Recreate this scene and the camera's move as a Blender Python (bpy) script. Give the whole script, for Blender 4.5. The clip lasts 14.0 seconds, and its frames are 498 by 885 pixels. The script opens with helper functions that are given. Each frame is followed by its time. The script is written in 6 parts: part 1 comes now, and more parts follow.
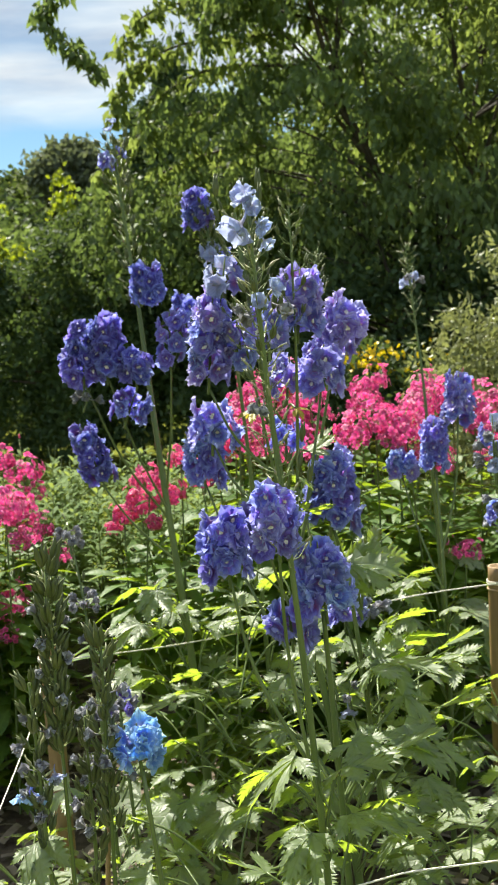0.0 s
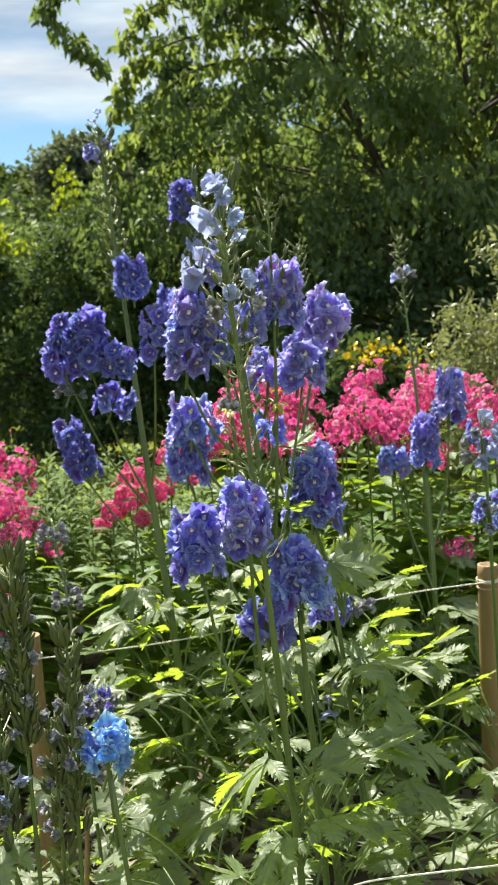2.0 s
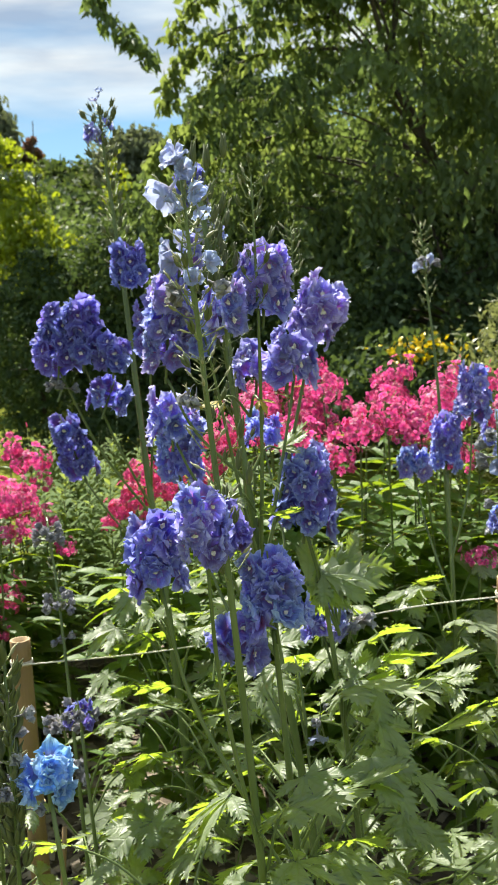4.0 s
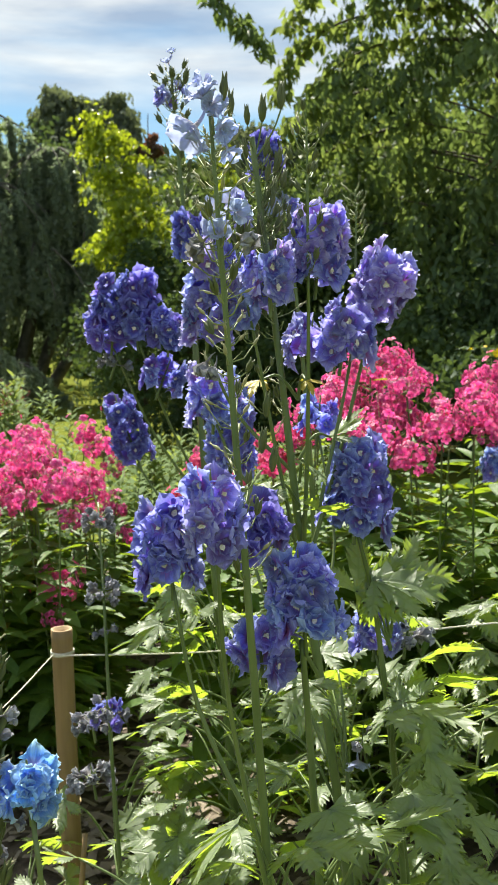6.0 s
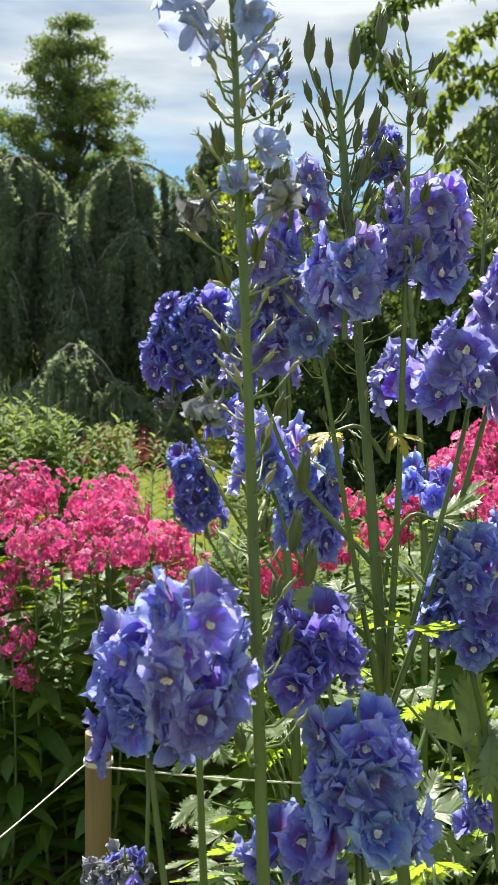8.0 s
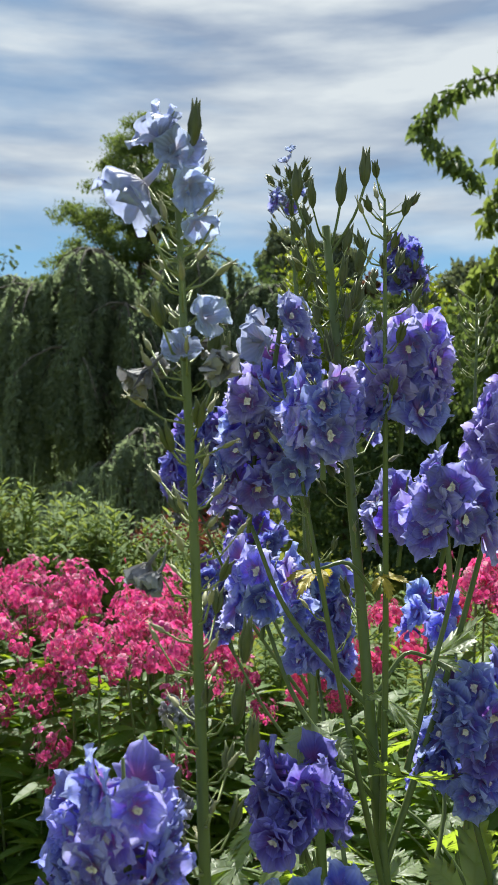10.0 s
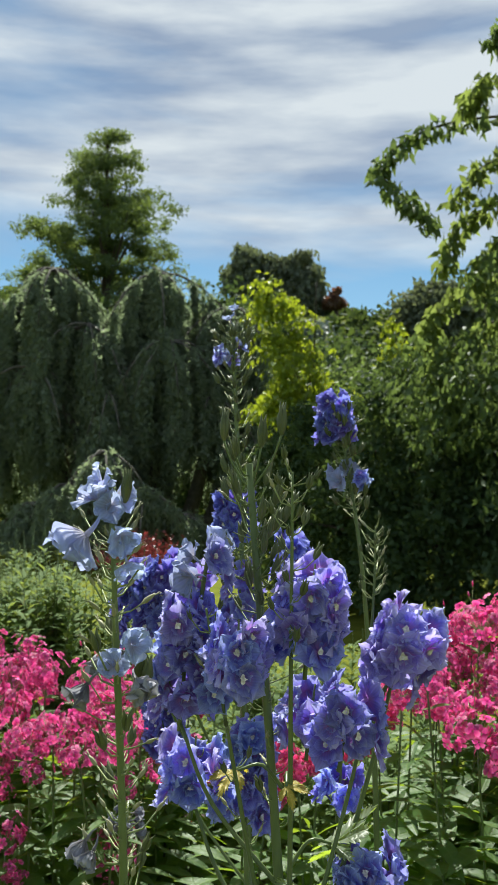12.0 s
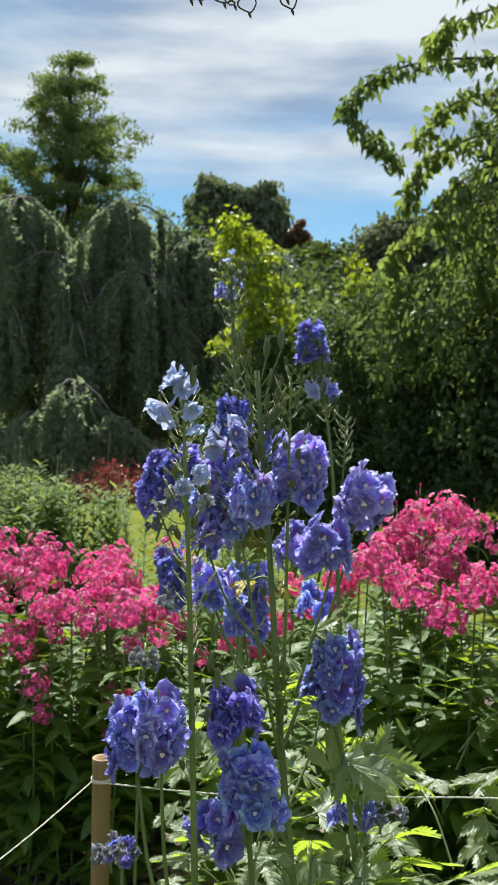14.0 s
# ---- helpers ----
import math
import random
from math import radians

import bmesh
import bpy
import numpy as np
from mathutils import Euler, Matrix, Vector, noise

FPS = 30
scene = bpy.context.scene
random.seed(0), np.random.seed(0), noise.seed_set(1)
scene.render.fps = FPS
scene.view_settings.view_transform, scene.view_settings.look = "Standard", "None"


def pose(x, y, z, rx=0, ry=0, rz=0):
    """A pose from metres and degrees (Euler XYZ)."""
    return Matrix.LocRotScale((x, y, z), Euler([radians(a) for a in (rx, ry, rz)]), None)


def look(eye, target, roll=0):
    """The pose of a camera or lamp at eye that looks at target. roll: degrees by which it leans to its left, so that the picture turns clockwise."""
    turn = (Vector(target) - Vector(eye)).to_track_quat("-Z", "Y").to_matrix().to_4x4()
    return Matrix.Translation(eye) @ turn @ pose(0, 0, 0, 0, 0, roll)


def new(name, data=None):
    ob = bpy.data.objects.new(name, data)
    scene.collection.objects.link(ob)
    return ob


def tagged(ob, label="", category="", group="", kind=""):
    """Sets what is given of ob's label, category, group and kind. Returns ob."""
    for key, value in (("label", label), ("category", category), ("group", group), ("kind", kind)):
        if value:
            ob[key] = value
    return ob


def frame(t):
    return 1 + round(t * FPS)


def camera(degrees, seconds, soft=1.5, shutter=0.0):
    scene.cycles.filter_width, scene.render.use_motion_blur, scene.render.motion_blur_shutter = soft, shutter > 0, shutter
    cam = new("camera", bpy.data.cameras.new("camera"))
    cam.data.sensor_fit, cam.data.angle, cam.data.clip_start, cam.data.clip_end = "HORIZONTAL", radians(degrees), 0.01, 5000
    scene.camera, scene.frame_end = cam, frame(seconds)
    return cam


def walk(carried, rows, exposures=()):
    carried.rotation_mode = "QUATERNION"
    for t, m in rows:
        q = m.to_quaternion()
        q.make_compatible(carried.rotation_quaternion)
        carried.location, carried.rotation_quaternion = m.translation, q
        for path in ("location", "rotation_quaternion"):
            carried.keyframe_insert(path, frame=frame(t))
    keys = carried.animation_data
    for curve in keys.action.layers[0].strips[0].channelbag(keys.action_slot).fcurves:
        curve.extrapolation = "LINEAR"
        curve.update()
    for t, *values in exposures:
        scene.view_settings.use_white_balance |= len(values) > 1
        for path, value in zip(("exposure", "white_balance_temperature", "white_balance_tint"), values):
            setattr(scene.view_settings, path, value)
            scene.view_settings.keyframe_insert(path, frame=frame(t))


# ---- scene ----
from mathutils import Quaternion

cam = camera(30.1, 14.0)
PATH = [
    (0, (0.004, -0.071, 1.425), (0.003, 1.916, 1.193), -4.0),
    (0.5, (0.011, -0.064, 1.422), (0.014, 1.922, 1.189), -3.9),
    (1, (0.022, -0.059, 1.418), (0.023, 1.927, 1.185), -4.0),
    (1.5, (0.046, -0.057, 1.416), (0.032, 1.929, 1.182), -4.0),
    (2, (0.054, -0.04, 1.417), (0.037, 1.946, 1.178), -3.9),
    (2.5, (0.071, -0.022, 1.412), (0.04, 1.963, 1.17), -3.9),
    (2.7, (0.088, -0.012, 1.41), (0.045, 1.972, 1.168), -4.0),
    (4.8, (0.227, 0.148, 1.4), (0.003, 2.119, 1.153), -2.9),
    (5, (0.243, 0.155, 1.399), (-0.006, 2.124, 1.149), -2.8),
    (5.5, (0.254, 0.191, 1.381), (-0.053, 2.152, 1.138), -2.2),
    (6, (0.249, 0.259, 1.357), (-0.118, 2.212, 1.124), -1.5),
    (6.5, (0.242, 0.351, 1.337), (-0.19, 2.292, 1.121), -1.1),
    (7, (0.221, 0.466, 1.315), (-0.289, 2.391, 1.128), -0.5),
    (7.2, (0.218, 0.526, 1.323), (-0.319, 2.445, 1.148), -0.1),
    (9.3, (0.318, 0.735, 1.343), (-0.482, 2.568, 1.332), 0.0),
    (9.5, (0.32, 0.73, 1.356), (-0.482, 2.562, 1.359), 0.0),
    (10, (0.323, 0.721, 1.39), (-0.483, 2.55, 1.443), -0.1),
    (10.5, (0.334, 0.705, 1.452), (-0.464, 2.536, 1.555), 0.2),
    (11, (0.348, 0.683, 1.51), (-0.434, 2.519, 1.635), 0.3),
    (11.5, (0.387, 0.632, 1.581), (-0.373, 2.478, 1.694), 0.8),
    (12, (0.426, 0.577, 1.629), (-0.307, 2.436, 1.703), 0.5),
    (12.5, (0.458, 0.519, 1.64), (-0.238, 2.394, 1.672), 0.6),
    (13, (0.454, 0.412, 1.636), (-0.207, 2.3, 1.627), 0.7),
    (13.5, (0.462, 0.211, 1.599), (-0.182, 2.105, 1.556), 0.8),
    (14, (0.52, 0.118, 1.576), (-0.132, 2.007, 1.507), 1.1),
]
walk(cam, [(t, look(eye, target, roll)) for t, eye, target, roll in PATH],
     [(0, 1.34, 6850, 4), (5, 1.33, 6850, 4), (7, 1.28, 6750, 3), (9.5, 1.02, 6500, 4), (11, 0.80, 6350, 4), (12.5, 0.95, 6350, 3), (14, 1.04, 6350, 3)])
cam.data.dof.use_dof, cam.data.dof.focus_distance, cam.data.dof.aperture_fstop = True, 0.98, 26.0

# ---- light: high sun ahead of the camera, thin bright cloud ----
SUN_AZ, SUN_EL = radians(-26), radians(54)
to_sun = Vector((math.sin(SUN_AZ) * math.cos(SUN_EL), math.cos(SUN_AZ) * math.cos(SUN_EL), math.sin(SUN_EL)))
sun = new("sun", bpy.data.lights.new("sun", "SUN"))
sun.data.energy, sun.data.angle, sun.data.color = 5.0, radians(0.6), (1.0, 0.96, 0.87)
sun.matrix_world = look(to_sun * 60, (0, 0, 0))

world = bpy.data.worlds.new("sky")
scene.world = world
world.use_nodes = True
wn, wl = world.node_tree.nodes, world.node_tree.links
wn.clear()
w_out = wn.new("ShaderNodeOutputWorld")
sky = wn.new("ShaderNodeTexSky")
sky.sky_type, sky.sun_disc, sky.sun_elevation, sky.sun_rotation = "NISHITA", False, SUN_EL, SUN_AZ
sky.air_density, sky.dust_density, sky.ozone_density = 1.0, 0.0, 1.0
sky.altitude = 1500
sky_bg = wn.new("ShaderNodeBackground")
sky_bg.inputs[1].default_value = 0.058
balance = wn.new("ShaderNodeMix")
balance.data_type, balance.blend_type = "RGBA", "MULTIPLY"
balance.inputs[0].default_value = 1.0
balance.inputs[7].default_value = (0.87, 1.0, 0.98, 1)
wl.new(sky.outputs[0], balance.inputs[6])
wl.new(balance.outputs[2], sky_bg.inputs[0])
cloud_bg = wn.new("ShaderNodeBackground")
cloud_bg.inputs[1].default_value = 0.43
belly = wn.new("ShaderNodeTexNoise")
belly.inputs["Scale"].default_value, belly.inputs["Detail"].default_value, belly.inputs["Roughness"].default_value = 3.2, 6, 0.52
tone = wn.new("ShaderNodeValToRGB")
tone.color_ramp.elements[0].position, tone.color_ramp.elements[0].color = 0.34, (0.40, 0.49, 0.68, 1)
tone.color_ramp.elements[1].position, tone.color_ramp.elements[1].color = 0.60, (0.93, 0.97, 1.04, 1)
wl.new(belly.outputs[0], tone.inputs[0])
wl.new(tone.outputs[0], cloud_bg.inputs[0])
coord = wn.new("ShaderNodeTexCoord")
stretch = wn.new("ShaderNodeMapping")
stretch.inputs["Rotation"].default_value = (0, radians(4), radians(20))
stretch.inputs["Scale"].default_value = (1.2, 1.2, 6.6)
streak = wn.new("ShaderNodeTexNoise")
streak.inputs["Scale"].default_value, streak.inputs["Detail"].default_value, streak.inputs["Roughness"].default_value = 1.6, 6, 0.52
streak.inputs["Distortion"].default_value = 0.35
cover = wn.new("ShaderNodeMapRange")
cover.inputs["From Min"].default_value, cover.inputs["From Max"].default_value = 0.42, 0.70
# more cloud higher up, clear blue near the skyline
rise = wn.new("ShaderNodeSeparateXYZ")
lift = wn.new("ShaderNodeMapRange")
lift.inputs["From Min"].default_value, lift.inputs["From Max"].default_value = 0.20, 0.27
lift.inputs["To Min"].default_value, lift.inputs["To Max"].default_value = -0.085, 0.14
add = wn.new("ShaderNodeMath")
add.operation = "ADD"
mix_sky = wn.new("ShaderNodeMixShader")
wl.new(coord.outputs["Generated"], stretch.inputs[0])
wl.new(coord.outputs["Generated"], rise.inputs[0])
wl.new(rise.outputs["Z"], lift.inputs[0])
wl.new(stretch.outputs[0], streak.inputs["Vector"])
wl.new(stretch.outputs[0], belly.inputs["Vector"])
wl.new(streak.outputs[0], add.inputs[0])
wl.new(lift.outputs[0], add.inputs[1])
wl.new(add.outputs[0], cover.inputs[0])
wl.new(cover.outputs[0], mix_sky.inputs[0])
wl.new(sky_bg.outputs[0], mix_sky.inputs[1])
wl.new(cloud_bg.outputs[0], mix_sky.inputs[2])
wl.new(mix_sky.outputs[0], w_out.inputs[0])


# ---- materials ----
def base_material(name):
    m = bpy.data.materials.new(name)
    m.use_nodes = True
    n = m.node_tree.nodes
    return m, n, m.node_tree.links, n["Principled BSDF"], n["Material Output"]


def ramp(n, stops):
    r = n.new("ShaderNodeValToRGB")
    e = r.color_ramp.elements
    for i, (p, c) in enumerate(stops):
        if i < 2:
            e[i].position = p
        el = e[i] if i < 2 else e.new(p)
        el.color = (*c, 1)
    return r


def leaf_material(name, dark, light, through_col, through_amount, rough=0.42, scale=14.0, veins=True, island=False, spec=0.5, each=0.55, patch=0.5, groove=None):
    """Leaf: colour varies from leaf to leaf and within a leaf; light passes through."""
    m, n, l, p, out = base_material(name)
    tex = n.new("ShaderNodeTexCoord")
    noise_t = n.new("ShaderNodeTexNoise")
    noise_t.inputs["Scale"].default_value, noise_t.inputs["Detail"].default_value = scale, 4
    l.new(tex.outputs["Object"], noise_t.inputs["Vector"])
    if island:
        who = n.new("ShaderNodeNewGeometry")
        rnd = who.outputs["Random Per Island"]
    else:
        who = n.new("ShaderNodeObjectInfo")
        rnd = who.outputs["Random"]
    mixv = n.new("ShaderNodeMath")
    mixv.operation = "MULTIPLY_ADD"
    mixv.inputs[1].default_value = each
    l.new(rnd, mixv.inputs[0])
    half = n.new("ShaderNodeMath")
    half.operation = "MULTIPLY"
    half.inputs[1].default_value = patch
    l.new(noise_t.outputs[0], half.inputs[0])
    l.new(half.outputs[0], mixv.inputs[2])
    cr = ramp(n, [(0.15, dark), (0.85, light)])
    l.new(mixv.outputs[0], cr.inputs[0])
    col = cr.outputs[0]
    if veins:
        uv = n.new("ShaderNodeUVMap")
        sep = n.new("ShaderNodeSeparateXYZ")
        l.new(uv.outputs[0], sep.inputs[0])
        ab = n.new("ShaderNodeMath")
        ab.operation = "ABSOLUTE"
        l.new(sep.outputs["X"], ab.inputs[0])
        # side veins run forward from the midrib
        side = n.new("ShaderNodeMath")
        side.operation = "MULTIPLY_ADD"
        side.inputs[1].default_value = -0.55
        l.new(ab.outputs[0], side.inputs[0])
        l.new(sep.outputs["Y"], side.inputs[2])
        wav = n.new("ShaderNodeMath")
        wav.operation = "PINGPONG"
        wav.inputs[1].default_value = 0.10
        l.new(side.outputs[0], wav.inputs[0])
        mn = n.new("ShaderNodeMath")
        mn.operation = "MINIMUM"
        l.new(wav.outputs[0], mn.inputs[0])
        l.new(ab.outputs[0], mn.inputs[1])
        vr = n.new("ShaderNodeMapRange")
        vr.inputs["From Min"].default_value, vr.inputs["From Max"].default_value = 0.0, 0.03
        vr.inputs["To Min"].default_value, vr.inputs["To Max"].default_value = 1.0, 0.0
        l.new(mn.outputs[0], vr.inputs[0])
        vm = n.new("ShaderNodeMix")
        vm.data_type = "RGBA"
        vf = n.new("ShaderNodeMath")
        vf.operation = "MULTIPLY"
        vf.inputs[1].default_value = 0.4
        l.new(vr.outputs[0], vf.inputs[0])
        l.new(vf.outputs[0], vm.inputs[0])
        l.new(col, vm.inputs[6])
        vm.inputs[7].default_value = (*groove, 1) if groove else (min(1, light[0] * 2.0), min(1, light[1] * 1.6), light[2] * 1.6, 1)
        col = vm.outputs[2]
        bump = n.new("ShaderNodeBump")
        bump.inputs["Strength"].default_value, bump.inputs["Distance"].default_value = 0.35, 0.0016
        l.new(vr.outputs[0], bump.inputs["Height"])
        l.new(bump.outputs[0], p.inputs["Normal"])
    l.new(col, p.inputs["Base Color"])
    p.inputs["Roughness"].default_value = rough
    p.inputs["Specular IOR Level"].default_value = spec
    tr = n.new("ShaderNodeBsdfTranslucent")
    tm = n.new("ShaderNodeMix")
    tm.data_type, tm.blend_type = "RGBA", "MULTIPLY"
    tm.inputs[0].default_value = 0.0
    tm.inputs[6].default_value = (*through_col, 1)
    l.new(tm.outputs[2], tr.inputs[0])
    ms = n.new("ShaderNodeMixShader")
    ms.inputs[0].default_value = through_amount
    l.new(p.outputs[0], ms.inputs[1])
    l.new(tr.outputs[0], ms.inputs[2])
    l.new(ms.outputs[0], out.inputs[0])
    return m


def petal_material(name, heart, body, edge, through_amount=0.4, rough=0.5, island=False, hue_spread=0.035, val_spread=0.5):
    """Petal: pigment runs from the heart to the edge, with fine veins; light passes through."""
    m, n, l, p, out = base_material(name)
    uv = n.new("ShaderNodeUVMap")
    sep = n.new("ShaderNodeSeparateXYZ")
    l.new(uv.outputs[0], sep.inputs[0])
    tex = n.new("ShaderNodeTexCoord")
    blot = n.new("ShaderNodeTexNoise")
    blot.inputs["Scale"].default_value, blot.inputs["Detail"].default_value = 45, 3
    l.new(tex.outputs["Object"], blot.inputs["Vector"])
    ad = n.new("ShaderNodeMath")
    ad.operation = "MULTIPLY_ADD"
    ad.inputs[1].default_value = 0.55
    l.new(blot.outputs[0], ad.inputs[0])
    l.new(sep.outputs["Y"], ad.inputs[2])
    cr = ramp(n, [(0.24, heart), (0.58, body), (0.98, edge)])
    shift = n.new("ShaderNodeMath")
    shift.operation = "MULTIPLY"
    shift.inputs[1].default_value = 0.8
    l.new(ad.outputs[0], shift.inputs[0])
    l.new(shift.outputs[0], cr.inputs[0])
    if island:
        who = n.new("ShaderNodeNewGeometry")
        rnd = who.outputs["Random Per Island"]
    else:
        who = n.new("ShaderNodeObjectInfo")
        rnd = who.outputs["Random"]
    hs = n.new("ShaderNodeHueSaturation")
    hm = n.new("ShaderNodeMapRange")
    hm.inputs["To Min"].default_value, hm.inputs["To Max"].default_value = 0.5 - hue_spread, 0.5 + hue_spread
    l.new(rnd, hm.inputs[0])
    l.new(hm.outputs[0], hs.inputs["Hue"])
    vm = n.new("ShaderNodeMapRange")
    vm.inputs["To Min"].default_value, vm.inputs["To Max"].default_value = 1 - val_spread / 2, 1 + val_spread / 2
    sc = n.new("ShaderNodeMath")
    sc.operation = "FRACT"
    s7 = n.new("ShaderNodeMath")
    s7.operation = "MULTIPLY"
    s7.inputs[1].default_value = 7.31
    l.new(rnd, s7.inputs[0])
    l.new(s7.outputs[0], sc.inputs[0])
    l.new(sc.outputs[0], vm.inputs[0])
    l.new(vm.outputs[0], hs.inputs["Value"])
    l.new(cr.outputs[0], hs.inputs["Color"])
    wav = n.new("ShaderNodeTexWave")
    wav.inputs["Scale"].default_value, wav.inputs["Distortion"].default_value = 2.2, 1.5
    l.new(uv.outputs[0], wav.inputs["Vector"])
    bump = n.new("ShaderNodeBump")
    bump.inputs["Strength"].default_value, bump.inputs["Distance"].default_value = 0.35, 0.0015
    l.new(wav.outputs[0], bump.inputs["Height"])
    l.new(bump.outputs[0], p.inputs["Normal"])
    # darker pigment lines between the veins
    lines = n.new("ShaderNodeMapRange")
    lines.inputs["To Min"].default_value, lines.inputs["To Max"].default_value = 0.93, 1.03
    l.new(wav.outputs[0], lines.inputs[0])
    veined = n.new("ShaderNodeVectorMath")
    veined.operation = "SCALE"
    l.new(hs.outputs[0], veined.inputs[0])
    l.new(lines.outputs[0], veined.inputs["Scale"])
    l.new(veined.outputs[0], p.inputs["Base Color"])
    p.inputs["Roughness"].default_value = rough
    p.inputs["Sheen Weight"].default_value = 0.15
    tr = n.new("ShaderNodeBsdfTranslucent")
    l.new(veined.outputs[0], tr.inputs[0])
    ms = n.new("ShaderNodeMixShader")
    ms.inputs[0].default_value = through_amount
    l.new(p.outputs[0], ms.inputs[1])
    l.new(tr.outputs[0], ms.inputs[2])
    l.new(ms.outputs[0], out.inputs[0])
    return m


def plain_material(name, a, b, scale=20.0, rough=0.6, bump_d=0.002, stretch_z=1.0, detail=6, spec=0.4):
    m, n, l, p, out = base_material(name)
    tex = n.new("ShaderNodeTexCoord")
    mp = n.new("ShaderNodeMapping")
    mp.inputs["Scale"].default_value = (1, 1, stretch_z)
    l.new(tex.outputs["Object"], mp.inputs[0])
    no = n.new("ShaderNodeTexNoise")
    no.inputs["Scale"].default_value, no.inputs["Detail"].default_value = scale, detail
    no.inputs["Roughness"].default_value = 0.62
    l.new(mp.outputs[0], no.inputs["Vector"])
    cr = ramp(n, [(0.3, a), (0.7, b)])
    l.new(no.outputs[0], cr.inputs[0])
    l.new(cr.outputs[0], p.inputs["Base Color"])
    bu = n.new("ShaderNodeBump")
    bu.inputs["Strength"].default_value, bu.inputs["Distance"].default_value = 0.6, bump_d
    l.new(no.outputs[0], bu.inputs["Height"])
    l.new(bu.outputs[0], p.inputs["Normal"])
    p.inputs["Roughness"].default_value = rough
    p.inputs["Specular IOR Level"].default_value = spec
    return m


M_LEAF = leaf_material("delphinium_leaf", (0.130, 0.170, 0.105), (0.230, 0.275, 0.178), (0.47, 0.63, 0.05), 0.48, rough=0.48, spec=0.75, groove=(0.055, 0.080, 0.040))
M_LEAF_OLD = leaf_material("yellowed_leaf", (0.30, 0.26, 0.05), (0.42, 0.34, 0.06), (0.6, 0.5, 0.05), 0.4, rough=0.5)
M_STEM = plain_material("green_stem", (0.078, 0.115, 0.034), (0.145, 0.185, 0.066), 30, 0.36, 0.001, 0.15)
M_TWIG = plain_material("pedicel", (0.13, 0.17, 0.055), (0.27, 0.31, 0.12), 60, 0.5, 0.0005)
M_POD = plain_material("seed_pod", (0.050, 0.070, 0.024), (0.135, 0.145, 0.060), 80, 0.5, 0.001, 0.3)
M_BUDTIP = plain_material("pale_bud", (0.17, 0.18, 0.085), (0.38, 0.36, 0.22), 90, 0.6, 0.0006)
M_PETAL = petal_material("violet_blue_petal", (0.43, 0.17, 0.53), (0.215, 0.195, 0.67), (0.43, 0.47, 0.91), 0.56, hue_spread=0.018, val_spread=0.4)
M_PETAL_DARK = petal_material("deep_violet_petal", (0.24, 0.085, 0.40), (0.142, 0.125, 0.55), (0.31, 0.33, 0.80), 0.54, hue_spread=0.018, val_spread=0.4)
M_PETAL_LILAC = petal_material("lilac_petal", (0.52, 0.22, 0.58), (0.295, 0.245, 0.71), (0.57, 0.56, 0.93), 0.56, hue_spread=0.018, val_spread=0.4)
M_PETAL_BLUE = petal_material("sky_blue_petal", (0.38, 0.20, 0.60), (0.215, 0.25, 0.74), (0.47, 0.55, 0.93), 0.56, hue_spread=0.018, val_spread=0.4)
M_PETAL_SKY = petal_material("bright_sky_petal", (0.42, 0.42, 0.78), (0.20, 0.42, 0.90), (0.48, 0.70, 0.97), 0.55, hue_spread=0.015, val_spread=0.25)
M_PETAL_FADED = petal_material("faded_petal", (0.46, 0.44, 0.55), (0.38, 0.43, 0.68), (0.46, 0.53, 0.80), 0.50, hue_spread=0.008)
M_PETAL_DRY = petal_material("withered_petal", (0.19, 0.17, 0.17), (0.21, 0.21, 0.25), (0.33, 0.33, 0.39), 0.25, 0.7)
M_EYE = plain_material("white_eye", (0.55, 0.48, 0.44), (0.88, 0.85, 0.80), 200, 0.6, 0.0005)
M_PHLOX = petal_material("pink_phlox_petal", (0.52, 0.02, 0.19), (0.70, 0.05, 0.26), (0.86, 0.16, 0.41), 0.40, island=True, hue_spread=0.014, val_spread=0.8)
M_PHLOX_RED = petal_material("rose_red_phlox_petal", (0.54, 0.02, 0.15), (0.71, 0.05, 0.22), (0.84, 0.13, 0.33), 0.4, island=True, hue_spread=0.012)
M_PHLOX_LEAF = leaf_material("phlox_leaf", (0.036, 0.086, 0.020), (0.082, 0.152, 0.034), (0.36, 0.50, 0.03), 0.38, rough=0.5, spec=0.3)
M_SHOOT = leaf_material("goldenrod_leaf", (0.076, 0.132, 0.040), (0.142, 0.205, 0.068), (0.42, 0.50, 0.10), 0.34, rough=0.75, veins=False, island=True, spec=0.25)
M_BAMBOO = plain_material("bamboo", (0.185, 0.115, 0.050), (0.34, 0.225, 0.105), 26, 0.5, 0.0012, 0.06)
M_BAMBOO_IN = plain_material("bamboo_inside", (0.30, 0.20, 0.11), (0.45, 0.33, 0.20), 60, 0.8)
M_STRING = plain_material("string", (0.62, 0.57, 0.46), (0.80, 0.76, 0.66), 300, 0.85, 0.0008)
M_SOIL = plain_material("soil", (0.035, 0.025, 0.018), (0.13, 0.10, 0.075), 24, 0.95, 0.02)
M_CHIP = plain_material("mulch", (0.12, 0.09, 0.065), (0.30, 0.25, 0.20), 9, 0.9, 0.002)
M_LAWN = plain_material("lawn", (0.085, 0.105, 0.012), (0.160, 0.170, 0.024), 3.5, 1.0, 0.02, detail=14, spec=0.05)
M_BARK = plain_material("bark", (0.035, 0.026, 0.020), (0.10, 0.080, 0.062), 14, 0.9, 0.01, 0.3)
